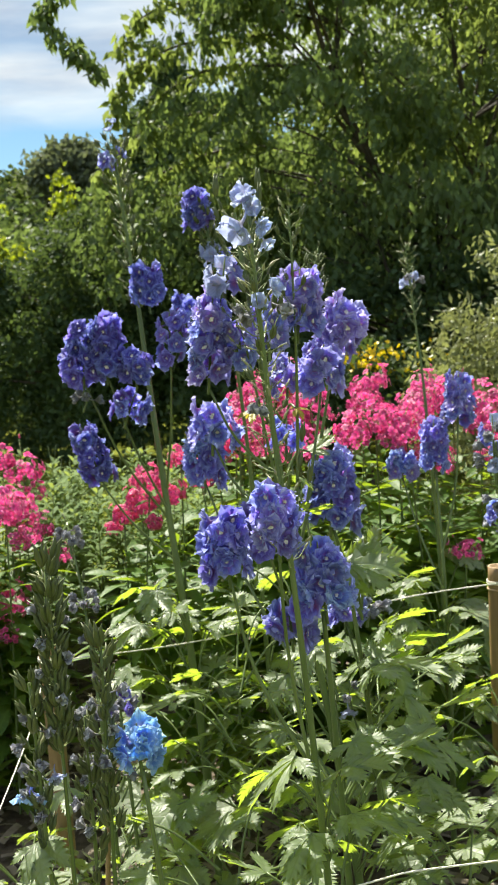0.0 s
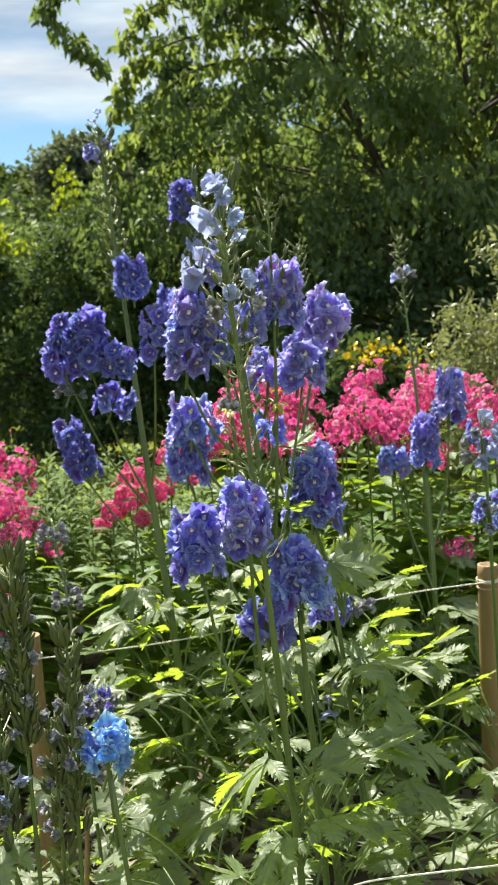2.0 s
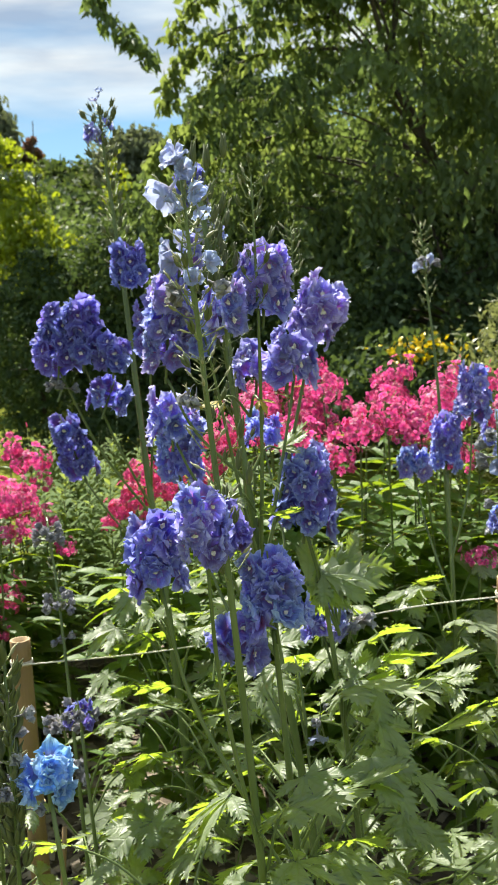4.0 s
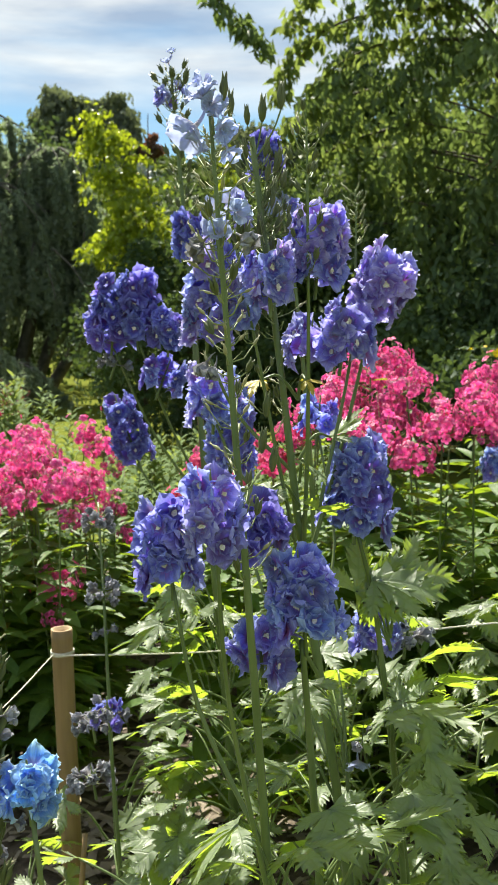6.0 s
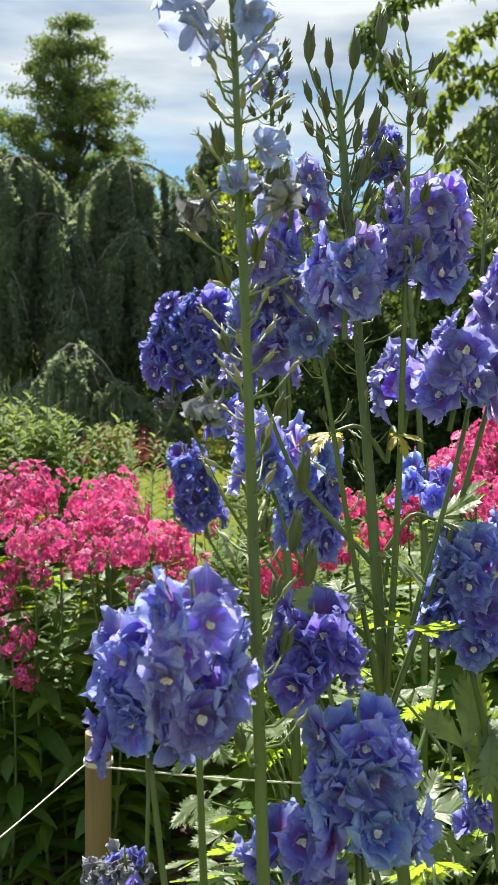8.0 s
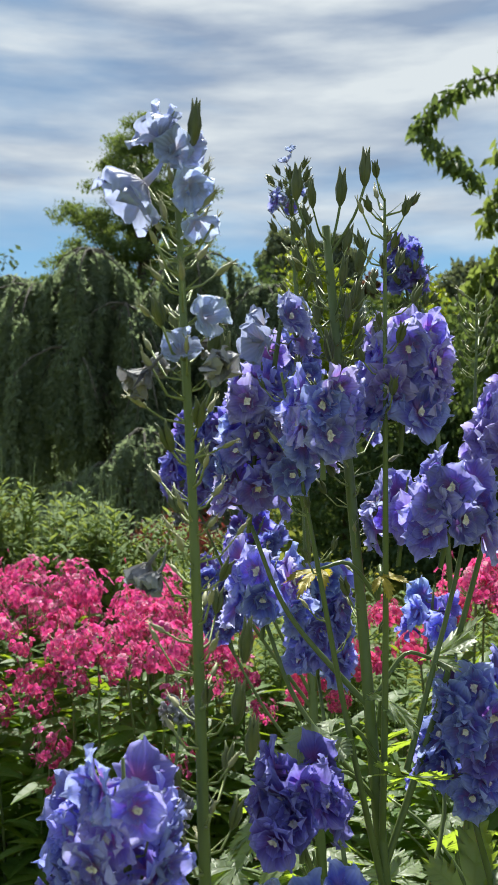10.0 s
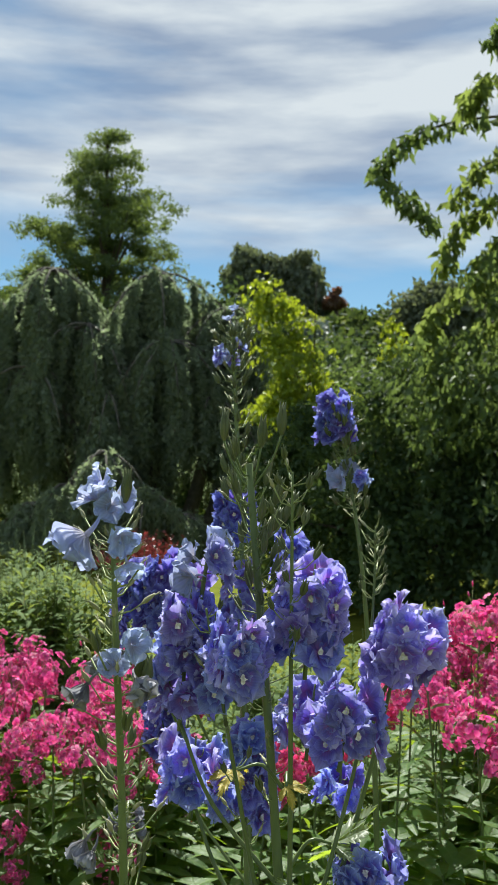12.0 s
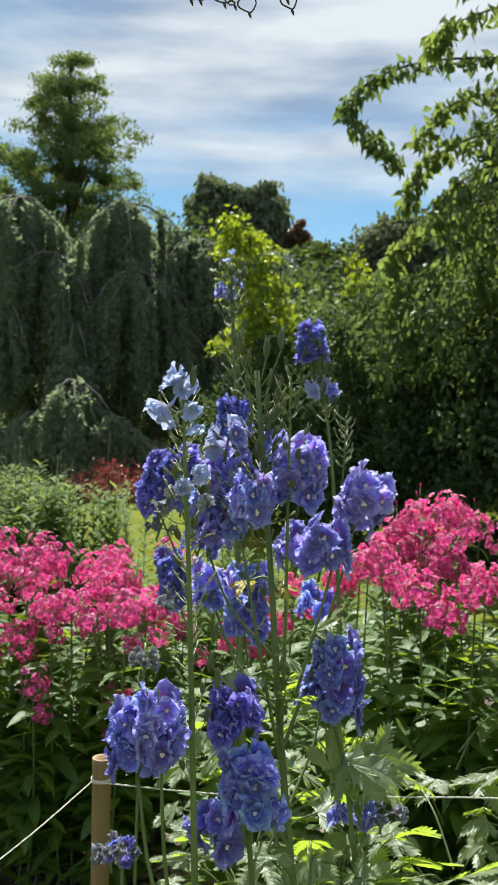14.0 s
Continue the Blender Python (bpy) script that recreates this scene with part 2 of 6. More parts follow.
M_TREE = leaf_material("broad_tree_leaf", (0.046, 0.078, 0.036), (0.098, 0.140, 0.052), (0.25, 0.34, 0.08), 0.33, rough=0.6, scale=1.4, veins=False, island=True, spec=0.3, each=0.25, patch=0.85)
# lighter copy of the tree leaf: sunlight is put into its colour
M_TREE_LIT = leaf_material("lit_tree_leaf", (0.066, 0.098, 0.038), (0.126, 0.164, 0.058), (0.34, 0.42, 0.09), 0.42, rough=0.68, scale=1.4, veins=False, island=True, spec=0.2, each=0.3, patch=0.8)
# darker, duller copy of the tree leaf: shade is put into its colour
M_TREE_SHADED = leaf_material("shaded_tree_leaf", (0.030, 0.056, 0.030), (0.060, 0.095, 0.044), (0.16, 0.23, 0.05), 0.22, rough=0.7, scale=1.2, veins=False, island=True, spec=0.2, each=0.22, patch=0.85)
M_TREE_BRIGHT = leaf_material("young_tree_leaf", (0.10, 0.15, 0.02), (0.17, 0.23, 0.03), (0.50, 0.58, 0.03), 0.36, veins=False, island=True)
M_WEEP = leaf_material("weeping_tree_leaf", (0.082, 0.112, 0.080), (0.215, 0.255, 0.175), (0.34, 0.42, 0.22), 0.44, rough=0.6, spec=0.3, veins=False, island=True)
M_CYPRESS = leaf_material("cypress_leaf", (0.050, 0.080, 0.042), (0.095, 0.130, 0.058), (0.26, 0.34, 0.07), 0.34, rough=0.7, veins=False, island=True, spec=0.2)
M_RED = leaf_material("red_shrub_leaf", (0.075, 0.046, 0.030), (0.135, 0.082, 0.046), (0.28, 0.11, 0.06), 0.3, veins=False, island=True)
M_MAPLE = leaf_material("red_maple_leaf", (0.13, 0.022, 0.026), (0.22, 0.045, 0.045), (0.34, 0.06, 0.06), 0.3, veins=False, island=True)
M_YELLOW = leaf_material("yellow_flower_petal", (0.75, 0.50, 0.01), (0.85, 0.62, 0.02), (0.9, 0.7, 0.02), 0.3, veins=False, island=True)
M_PALE_SHRUB = leaf_material("pale_shrub_leaf", (0.12, 0.14, 0.06), (0.24, 0.25, 0.12), (0.35, 0.38, 0.12), 0.3, veins=False, island=True)
M_DOME = leaf_material("domed_tree_leaf", (0.085, 0.105, 0.080), (0.155, 0.175, 0.115), (0.25, 0.29, 0.12), 0.25, rough=0.8, scale=0.5, veins=False, island=True, spec=0.2, each=0.2, patch=0.85)
M_FAR = leaf_material("far_wood_leaf", (0.040, 0.065, 0.030), (0.085, 0.11, 0.045), (0.20, 0.28, 0.05), 0.2, rough=0.8, veins=False, island=True, spec=0.12)


# ---- mesh building ----
class Build:
    """Collects vertices, faces, uv and material slots, and makes one mesh."""

    def __init__(self):
        self.v, self.f, self.uv, self.mi = [], [], [], []

    def grid(self, rows, uvs, mat=0):
        k, c = len(self.v), len(rows[0])
        for r, ur in zip(rows, uvs):
            self.v.extend(tuple(p) for p in r)
            self.uv.extend(ur)
        for i in range(len(rows) - 1):
            for j in range(c - 1):
                a = k + i * c + j
                self.f.append((a, a + 1, a + c + 1, a + c))
                self.mi.append(mat)

    def tube(self, path, radii, sides=6, mat=0, cap=True):
        k = len(self.v)
        path = [Vector(p) for p in path]
        side = None
        for i, p in enumerate(path):
            d = (path[min(i + 1, len(path) - 1)] - path[max(i - 1, 0)]).normalized()
            if side is None:
                side = d.orthogonal().normalized()
            side = (side - d * side.dot(d)).normalized()
            other = d.cross(side)
            for j in range(sides):
                a = 2 * math.pi * j / sides
                self.v.append(tuple(p + (side * math.cos(a) + other * math.sin(a)) * radii[i]))
                self.uv.append((j / sides, i / max(1, len(path) - 1)))
        for i in range(len(path) - 1):
            for j in range(sides):
                a, b = k + i * sides + j, k + i * sides + (j + 1) % sides
                self.f.append((a, b, b + sides, a + sides))
                self.mi.append(mat)
        if cap:
            e = k + (len(path) - 1) * sides
            self.f.append(tuple(e + j for j in range(sides)))
            self.mi.append(mat)

    def add(self, other, m, mat=None):
        k = len(self.v)
        self.v.extend(tuple(m @ Vector(p)) for p in other.v)
        self.uv.extend(other.uv)
        self.f.extend(tuple(i + k for i in f) for f in other.f)
        self.mi.extend(other.mi if mat is None else [mat] * len(other.mi))

    def mesh(self, name, mats, smooth=True):
        me = bpy.data.meshes.new(name)
        me.from_pydata(self.v, [], self.f)
        me.uv_layers.new(name="UVMap")
        idx = np.empty(len(me.loops), dtype=np.int32)
        me.loops.foreach_get("vertex_index", idx)
        me.uv_layers[0].data.foreach_set("uv", np.array(self.uv, dtype=np.float32)[idx].ravel())
        for m in mats:
            me.materials.append(m)
        me.polygons.foreach_set("material_index", np.array(self.mi, dtype=np.int32))
        me.polygons.foreach_set("use_smooth", np.full(len(me.polygons), smooth))
        me.update()
        return me


def part(name, data, parent, m=None, label=""):
    """One mesh object under a thing or a part."""
    ob = new(name, data)
    ob.parent = parent
    if m is not None:
        ob.matrix_basis = m
    if label:
        ob["label"] = label
    return ob


def thing(name, place, label, category, group=""):
    ob = new(name)
    ob.location = place
    ob.empty_display_size = 0.05
    return tagged(ob, label, category, group)


def aim(place, way, spin=0.0, size=1.0):
    """A pose at place whose z axis points along way."""
    return Matrix.Translation(place) @ Vector(way).to_track_quat("Z", "Y").to_matrix().to_4x4() @ Matrix.Rotation(spin, 4, "Z") @ Matrix.Scale(size, 4)


def bent(points, n=8):
    """A smooth line through a few points (Catmull-Rom)."""
    p = [Vector(q) for q in points]
    p = [p[0] * 2 - p[1]] + p + [p[-1] * 2 - p[-2]]
    out = []
    for i in range(1, len(p) - 2):
        for j in range(n):
            t = j / n
            a, b, c, d = p[i - 1], p[i], p[i + 1], p[i + 2]
            out.append(0.5 * ((2 * b) + (c - a) * t + (2 * a - 5 * b + 4 * c - d) * t * t + (3 * b - a - 3 * c + d) * t ** 3))
    out.append(p[-2])
    return out


# ---- delphinium pieces ----
def petal(b, m, length, width, cup, ruffle, rng, mat=0, tip=0.10, rows=8, cols=8, curl=0.22):
    prof = lambda s: (0.24 + 0.76 * min(1, s / 0.48) ** 0.9) if s < 0.48 else max(tip, (1 - ((s - 0.48) / 0.56) ** 3))
    ph, ph2 = rng.uniform(0, 6.28), rng.uniform(0, 6.28)
    grid, uvs = [], []
    for i in range(rows):
        s = i / (rows - 1)
        row, ur = [], []
        for j in range(cols):
            u = 2 * j / (cols - 1) - 1
            w = width * prof(s)
            x = length * (s + 0.05 * s * math.sin(ph2 + 5 * u)) - length * 0.17 * u * u * s ** 3
            x -= length * 0.05 * s * s * abs(math.sin(ph2 * 3 + 6.5 * u))
            z = cup * length * s * s + curl * w * u * u + ruffle * length * s * s * (math.sin(ph + 4.2 * u + 3 * s) + 0.6 * abs(u) * math.sin(ph2 + 11 * s + 5 * u))
            row.append(m @ Vector((x, w * u, z)))
            ur.append((u * 0.5, s))
        grid.append(row)
        uvs.append(ur)
    b.grid(grid, uvs, mat)


def floret_mesh(name, petal_mat, seed, open_deg=18, inner=6, size=0.034, eye=True, ragged=1.0, wide=1.0):
    """A semi-double floret that faces +z, with a spur behind it and a pale eye."""
    rng = random.Random(seed)
    b = Build()
    for k in range(5):
        a = radians(72 * k + rng.uniform(-9, 9))
        tilt = radians(open_deg + rng.uniform(-10, 12) * ragged)
        m = Matrix.Rotation(a, 4, "Z") @ Matrix.Rotation(-tilt, 4, "Y") @ Matrix.Rotation(radians(rng.uniform(-14, 14)), 4, "X") @ Matrix.Translation((0.003, 0, 0))
        petal(b, m, size * rng.uniform(0.92, 1.08), size * 0.47 * wide, rng.uniform(-0.30, 0.22), 0.12 * ragged, rng)
    if inner > 3:
        for k in range(5):
            a = radians(72 * k + 36 + rng.uniform(-10, 10))
            tilt = radians(open_deg + 13 + rng.uniform(-9, 12) * ragged)
            m = Matrix.Rotation(a, 4, "Z") @ Matrix.Rotation(-tilt, 4, "Y") @ Matrix.Rotation(radians(rng.uniform(-18, 18)), 4, "X") @ Matrix.Translation((0.003, 0, 0.0008))
            petal(b, m, size * rng.uniform(0.74, 0.90), size * 0.38, rng.uniform(-0.30, 0.25), 0.13 * ragged, rng)
    for k in range(inner):
        a = radians(360 / inner * k + 30 + rng.uniform(-16, 16))
        tilt = radians(open_deg + 24 + rng.uniform(-12, 16) * ragged)
        m = Matrix.Rotation(a, 4, "Z") @ Matrix.Rotation(-tilt, 4, "Y") @ Matrix.Rotation(radians(rng.uniform(-25, 25)), 4, "X") @ Matrix.Translation((0.002, 0, 0.001))
        petal(b, m, size * rng.uniform(0.40, 0.60), size * 0.25, rng.uniform(-0.3, 0.2), 0.14 * ragged, rng, rows=5, cols=4)
    if eye:
        for k in range(4):
            a = radians(90 * k + rng.uniform(-20, 20))
            m = Matrix.Rotation(a, 4, "Z") @ Matrix.Rotation(-radians(rng.uniform(32, 62)), 4, "Y") @ Matrix.Translation((0.001, 0, 0.004))
            petal(b, m, size * rng.uniform(0.22, 0.34), size * 0.105, -0.3, 0.05, rng, mat=1, rows=4, cols=3)
    b.tube(bent([(0, 0, 0.002), (0.001, 0, -0.008), (0.004, 0.001, -0.017), (0.009, 0.001, -0.023)], 2),
           [0.0034, 0.0028, 0.0023, 0.0019, 0.0014, 0.0010, 0.0006], 6, 0)
    return b.mesh(name, [petal_mat, M_EYE])


FLORETS = {}
for key, mat, opn, inn, eye, rag in (("mid", M_PETAL, 14, 4, True, 1.0), ("dark", M_PETAL_DARK, 16, 4, True, 1.0), ("lilac", M_PETAL_LILAC, 12, 4, True, 1.0),
                                     ("blue", M_PETAL_BLUE, 22, 5, True, 1.1), ("sky", M_PETAL_SKY, 30, 5, False, 1.2), ("bell", M_PETAL_FADED, 36, 2, False, 1.2), ("dry", M_PETAL_DRY, 66, 3, False, 1.9)):
    FLORETS[key] = [floret_mesh("floret_" + key, mat, 17 * i + len(key), opn, inn, 0.034, eye, rag, 1.3 if key == "bell" else 1.0) for i in range(5)]


def pod_build(seed, length=0.017, width=0.0027):
    """Three follicles side by side with hooked tips."""
    rng = random.Random(seed)
    b = Build()
    for k in range(3):
        a = radians(120 * k + rng.uniform(-10, 10))
        o = Vector((math.cos(a), math.sin(a), 0))
        pts = [o * 0.0006, o * 0.0016 + Vector((0, 0, length * 0.2)), o * 0.0026 + Vector((0, 0, length * 0.55)), o * 0.0022 + Vector((0, 0, length * 0.85)), o * 0.0042 + Vector((0, 0, length * 1.2))]
        b.tube(pts, [width * 0.3, width * 0.8, width, width * 0.6, width * 0.08], 5)
    return b


def bud_build(seed):
    """A shed floret's remains: a swollen tip with dry threads."""
    rng = random.Random(seed)
    b = Build()
    b.tube([(0, 0, 0), (0, 0, 0.003), (0.0004, 0, 0.007), (0, 0.0005, 0.011)], [0.0009, 0.0020, 0.0017, 0.0006], 5, 0)
    for k in range(4):
        o = Vector((rng.uniform(-1, 1), rng.uniform(-1, 1), 1.6)).normalized()
        b.tube([(0, 0, 0.009), o * 0.006 + Vector((0, 0, 0.009))], [0.0005, 0.0002], 3, 1)
    return b


PODS = [pod_build(i) for i in range(4)]
POD_MESH = [p.mesh("seed_pod", [M_POD]) for p in PODS]
BIG_POD_MESH = [pod_build(20 + i, 0.034, 0.0048).mesh("seed_pod", [M_POD]) for i in range(3)]
BUDS = [bud_build(i) for i in range(4)]


def leaf_build(seed, spread=112, lobes=7, fold=0.16, droop=0.30):
    """A palmate leaf, 1 long from the petiole's end to the tip of the middle lobe (along +x), deeply cut and toothed."""
    rng = random.Random(seed)
    b = Build()
    teeth = [(0.0, 0.0, 0.035), (0.18, 0.0, 0.080), (0.34, 0.01, 0.140), (0.42, 0.10, 0.225), (0.45, 0.03, 0.175), (0.53, 0.13, 0.265), (0.56, 0.03, 0.190), (0.63, 0.13, 0.235),
             (0.66, 0.03, 0.145), (0.73, 0.12, 0.180), (0.76, 0.02, 0.095), (0.83, 0.10, 0.115), (0.86, 0.01, 0.045), (1.0, 0.0, 0.003)]
    for k in range(lobes):
        q = 2 * k / (lobes - 1) - 1
        ang = radians(spread * q + rng.uniform(-5, 5))
        ln = (1 - 0.42 * abs(q) ** 1.5) * rng.uniform(0.92, 1.06)
        twist = rng.uniform(-0.55, 0.55)
        tip_up = rng.uniform(-0.30, 0.22)
        ca, sa = math.cos(ang), math.sin(ang)
        grid, uvs = [], []
        wf = rng.uniform(0.92, 1.12)
        bow = rng.uniform(-0.16, 0.16)
        for s, adv, w in teeth:
            row, ur = [], []
            for u in (-1, -0.45, 0, 0.45, 1):
                wj = w * wf * (1 + rng.uniform(-0.16, 0.16) * (abs(u) == 1))
                x = ln * (s + adv * abs(u) ** 1.3)
                y = ln * wj * u + ln * bow * s * s
                z = fold * ln * w * abs(u) + twist * y * s
                r = math.hypot(x, y)
                z += tip_up * r * r + 0.018 * math.sin(9 * s + 3 * u + 2 * k) * s
                z -= droop * r * r * (0.55 + 0.75 * abs(q))
                row.append((x * ca - y * sa, x * sa + y * ca, z + 0.0008 * k / 7))
                ur.append((u * w, s))
            grid.append(row)
            uvs.append(ur)
        b.grid(grid, uvs)
    return b


LEAVES = [leaf_build(i, 84 + 9 * (i % 3), 5, 0.12 + 0.05 * (i % 4), 0.10 + 0.10 * (i % 4)).mesh("leaf", [M_LEAF]) for i in range(8)]
OLD_LEAF = leaf_build(91, 110, 5, 0.3, 0.7).mesh("leaf", [M_LEAF_OLD])


def add_leaf(plant, root, place, size, rng, yaw=None, pitch=None, roll=None, mesh=None, sunward=None):
    """A leaf whose blade starts at place, on a petiole from root (both in the world)."""
    base = plant.location
    place, root = Vector(place), Vector(root)
    out = place - root
    if yaw is None:
        yaw = math.atan2(out.y, out.x) + rng.uniform(-0.5, 0.5)
    free = pitch is None
    pitch = radians(rng.uniform(-14, 40)) if free else radians(pitch)
    roll = radians(rng.uniform(-32, 32)) if roll is None else radians(roll)
    turn = Matrix.Rotation(yaw, 4, "Z") @ Matrix.Rotation(pitch, 4, "Y") @ Matrix.Rotation(roll, 4, "X")
    if sunward is None and free and rng.random() < 0.38:
        sunward = rng.uniform(0.3, 0.9)
    if sunward:
        # blades turn towards the sun
        q = (turn.to_3x3() @ Vector((0, 0, 1))).rotation_difference(to_sun)
        turn = Quaternion(q.axis, q.angle * sunward).to_matrix().to_4x4() @ turn
    m = Matrix.Translation(place - base) @ turn @ Matrix.Scale(size, 4)
    leaf = part("leaf", mesh or rng.choice(LEAVES), plant, m)
    b = Build()
    mid = (root + place) / 2 + Vector((0, 0, 0.02))
    line = bent([root, mid, place], 4)
    b.tube([p - base for p in line], [0.0028 - 0.0011 * i / len(line) for i in range(len(line))], 5)
    part("petiole", b.mesh("petiole", [M_STEM]), plant)
    return leaf


def flower_spike(plant, low, high, kind, count0, radius=0.034, size=1.0, seed=0, stem_r=0.0028, taper=0.25, label=""):
    """A short raceme of florets round an axis from low to high, each floret a piece on a thin pedicel."""
    rng = random.Random(seed + 1000)
    count = int(count0 * 1.28) if count0 > 6 else count0
    size *= 0.92 if count0 > 6 else 1.0
    radius *= 0.88
    base = plant.location
    low, high = Vector(low), Vector(high)
    axis = (high - low)
    up = axis.normalized()
    b = Build()
    b.tube([low - base - up * 0.03, low - base, (low + high) / 2 - base, high - base + up * 0.012], [stem_r, stem_r, stem_r * 0.8, stem_r * 0.4], 6)
    spots = []
    a = rng.uniform(0, 6.28)
    side = up.orthogonal().normalized()
    for i in range(count):
        s = (i + 0.5) / count
        a += 2.39996 + rng.uniform(-0.3, 0.3)
        out = Matrix.Rotation(a, 3, up) @ side
        r = radius * (1 - taper * s) * rng.uniform(0.75, 1.2)
        p = low + axis * s + out * r
        face = (out + up * rng.uniform(-0.35, 0.55) + Vector((rng.uniform(-0.22, 0.22), rng.uniform(-0.22, 0.22), 0))).normalized()
        spots.append((p, face))
        q = low + axis * max(0, s - 0.12)
        b.tube([q - base, (q + p) / 2 - base - up * 0.003, p - base - face * 0.008], [0.0009, 0.0008, 0.0010], 4, 1)
    spike = part("flower_spike", b.mesh("flower_spike", [M_STEM, M_TWIG]), plant, None, label)
    kinds = kind if isinstance(kind, tuple) else (kind,)
    for i, (p, face) in enumerate(spots):
        f = part("floret", rng.choice(FLORETS[kinds[i % len(kinds)]]), spike)
        f.matrix_basis = aim(p - base, face, rng.uniform(0, 6.28), size * rng.uniform(0.86, 1.1) * (1 - 0.2 * taper * (i / count)))
    return spike


def single_floret(plant, parent, place, face, kind, size, seed):
    rng = random.Random(seed)
    f = part("floret", FLORETS[kind][seed % 5], parent)
    f.matrix_basis = aim(Vector(place) - plant.location, face, rng.uniform(0, 6.28), size)
    return f


def stem_part(plant, pts, r0, r1, name="stem", n=8, sides=10, mat=None):
    line = bent(pts, n)
    b = Build()
    rng = random.Random(len(pts) + int(pts[0][0] * 1000))
    k = len(line)
    b.tube([p - plant.location for p in line], [(r0 + (r1 - r0) * i / (k - 1)) * (1 + 0.05 * rng.uniform(-1, 1)) for i in range(k)], sides)
    part(name, b.mesh(name, [mat or M_STEM]), plant)
    return line


def spent_pedicels(plant, line, lo, hi, count, length, seed, pods=0.3, buds=0.7, pod_size=1.0):
    """Pedicels left along a stem between the fractions lo and hi, ending in shed-flower tips or seed pods."""
    rng = random.Random(seed)
    base = plant.location
    b = Build()
    a = rng.uniform(0, 6.28)
    for i in range(count):
        s = lo + (hi - lo) * (i + rng.uniform(0, 0.9)) / count
        x = s * (len(line) - 1)
        j = min(int(x), len(line) - 2)
        p = line[j].lerp(line[j + 1], x - j)
        d = (line[j + 1] - line[j]).normalized()
        a += 2.4 + rng.uniform(-0.5, 0.5)
        out = Matrix.Rotation(a, 3, d) @ d.orthogonal().normalized()
        ln = length * rng.uniform(0.55, 1.25)
        e = p + (out * 0.85 + d * rng.uniform(0.25, 0.75)) * ln
        mid = p + out * ln * 0.5 + d * ln * 0.12
        b.tube([p - base, mid - base, e - base], [0.0013, 0.0009, 0.0008], 4, 0)
        # a thin bract at the foot
        b.tube([p - base, p - base + out * 0.006 + d * 0.004, p - base + out * 0.016 + d * 0.012], [0.0007, 0.0006, 0.0002], 3, 0)
        way = (e - mid).normalized()
        t = rng.random()
        if t < pods:
            w = (way + d * 0.9).normalized()
            part("seed_pod", rng.choice(POD_MESH), plant, aim(e - base, w, rng.uniform(0, 6), pod_size * rng.uniform(0.75, 1.2)))
        elif t < pods + buds:
            b.add(rng.choice(BUDS), aim(e - base, way, rng.uniform(0, 6), rng.uniform(0.9, 1.3)), 1)
    tagged(part("pedicel_tuft", b.mesh("pedicel_tuft", [M_TWIG, M_BUDTIP]), plant), kind="stuff")


# ---- ground ----
def ground_height(x, y):
    """Level round the border and the lawn, rising to a wooded bank far behind."""
    d = math.hypot(x, y)
    k = max(0.0, min(1.0, (d - 27) / 33))
    k = k * k * (3 - 2 * k)
    front = max(0.0, min(1.0, (y + 5) / 30))
    return 11.7 * k * front + 0.5 * k * noise.noise((x * 0.06, y * 0.06, 0))


def build_ground():
    rings = [0, 2, 4, 6, 8, 11, 14, 17, 20, 23, 26, 29, 32, 36, 40, 45, 50, 56, 62, 70, 90, 130, 200, 400, 900]
    b = Build()
    rows, uvs = [], []
    for r in rings:
        rows.append([(r * math.sin(a), r * math.cos(a), ground_height(r * math.sin(a), r * math.cos(a)) - 0.02) for a in (2 * math.pi * i / 72 for i in range(73))])
        uvs.append([(0, 0)] * 73)
    b.grid(rows, uvs)
    tagged(new("ground", b.mesh("ground", [M_LAWN])), "short mown lawn, sunlit yellow-green with deep tree shade", "lawn", kind="structure")


build_ground()


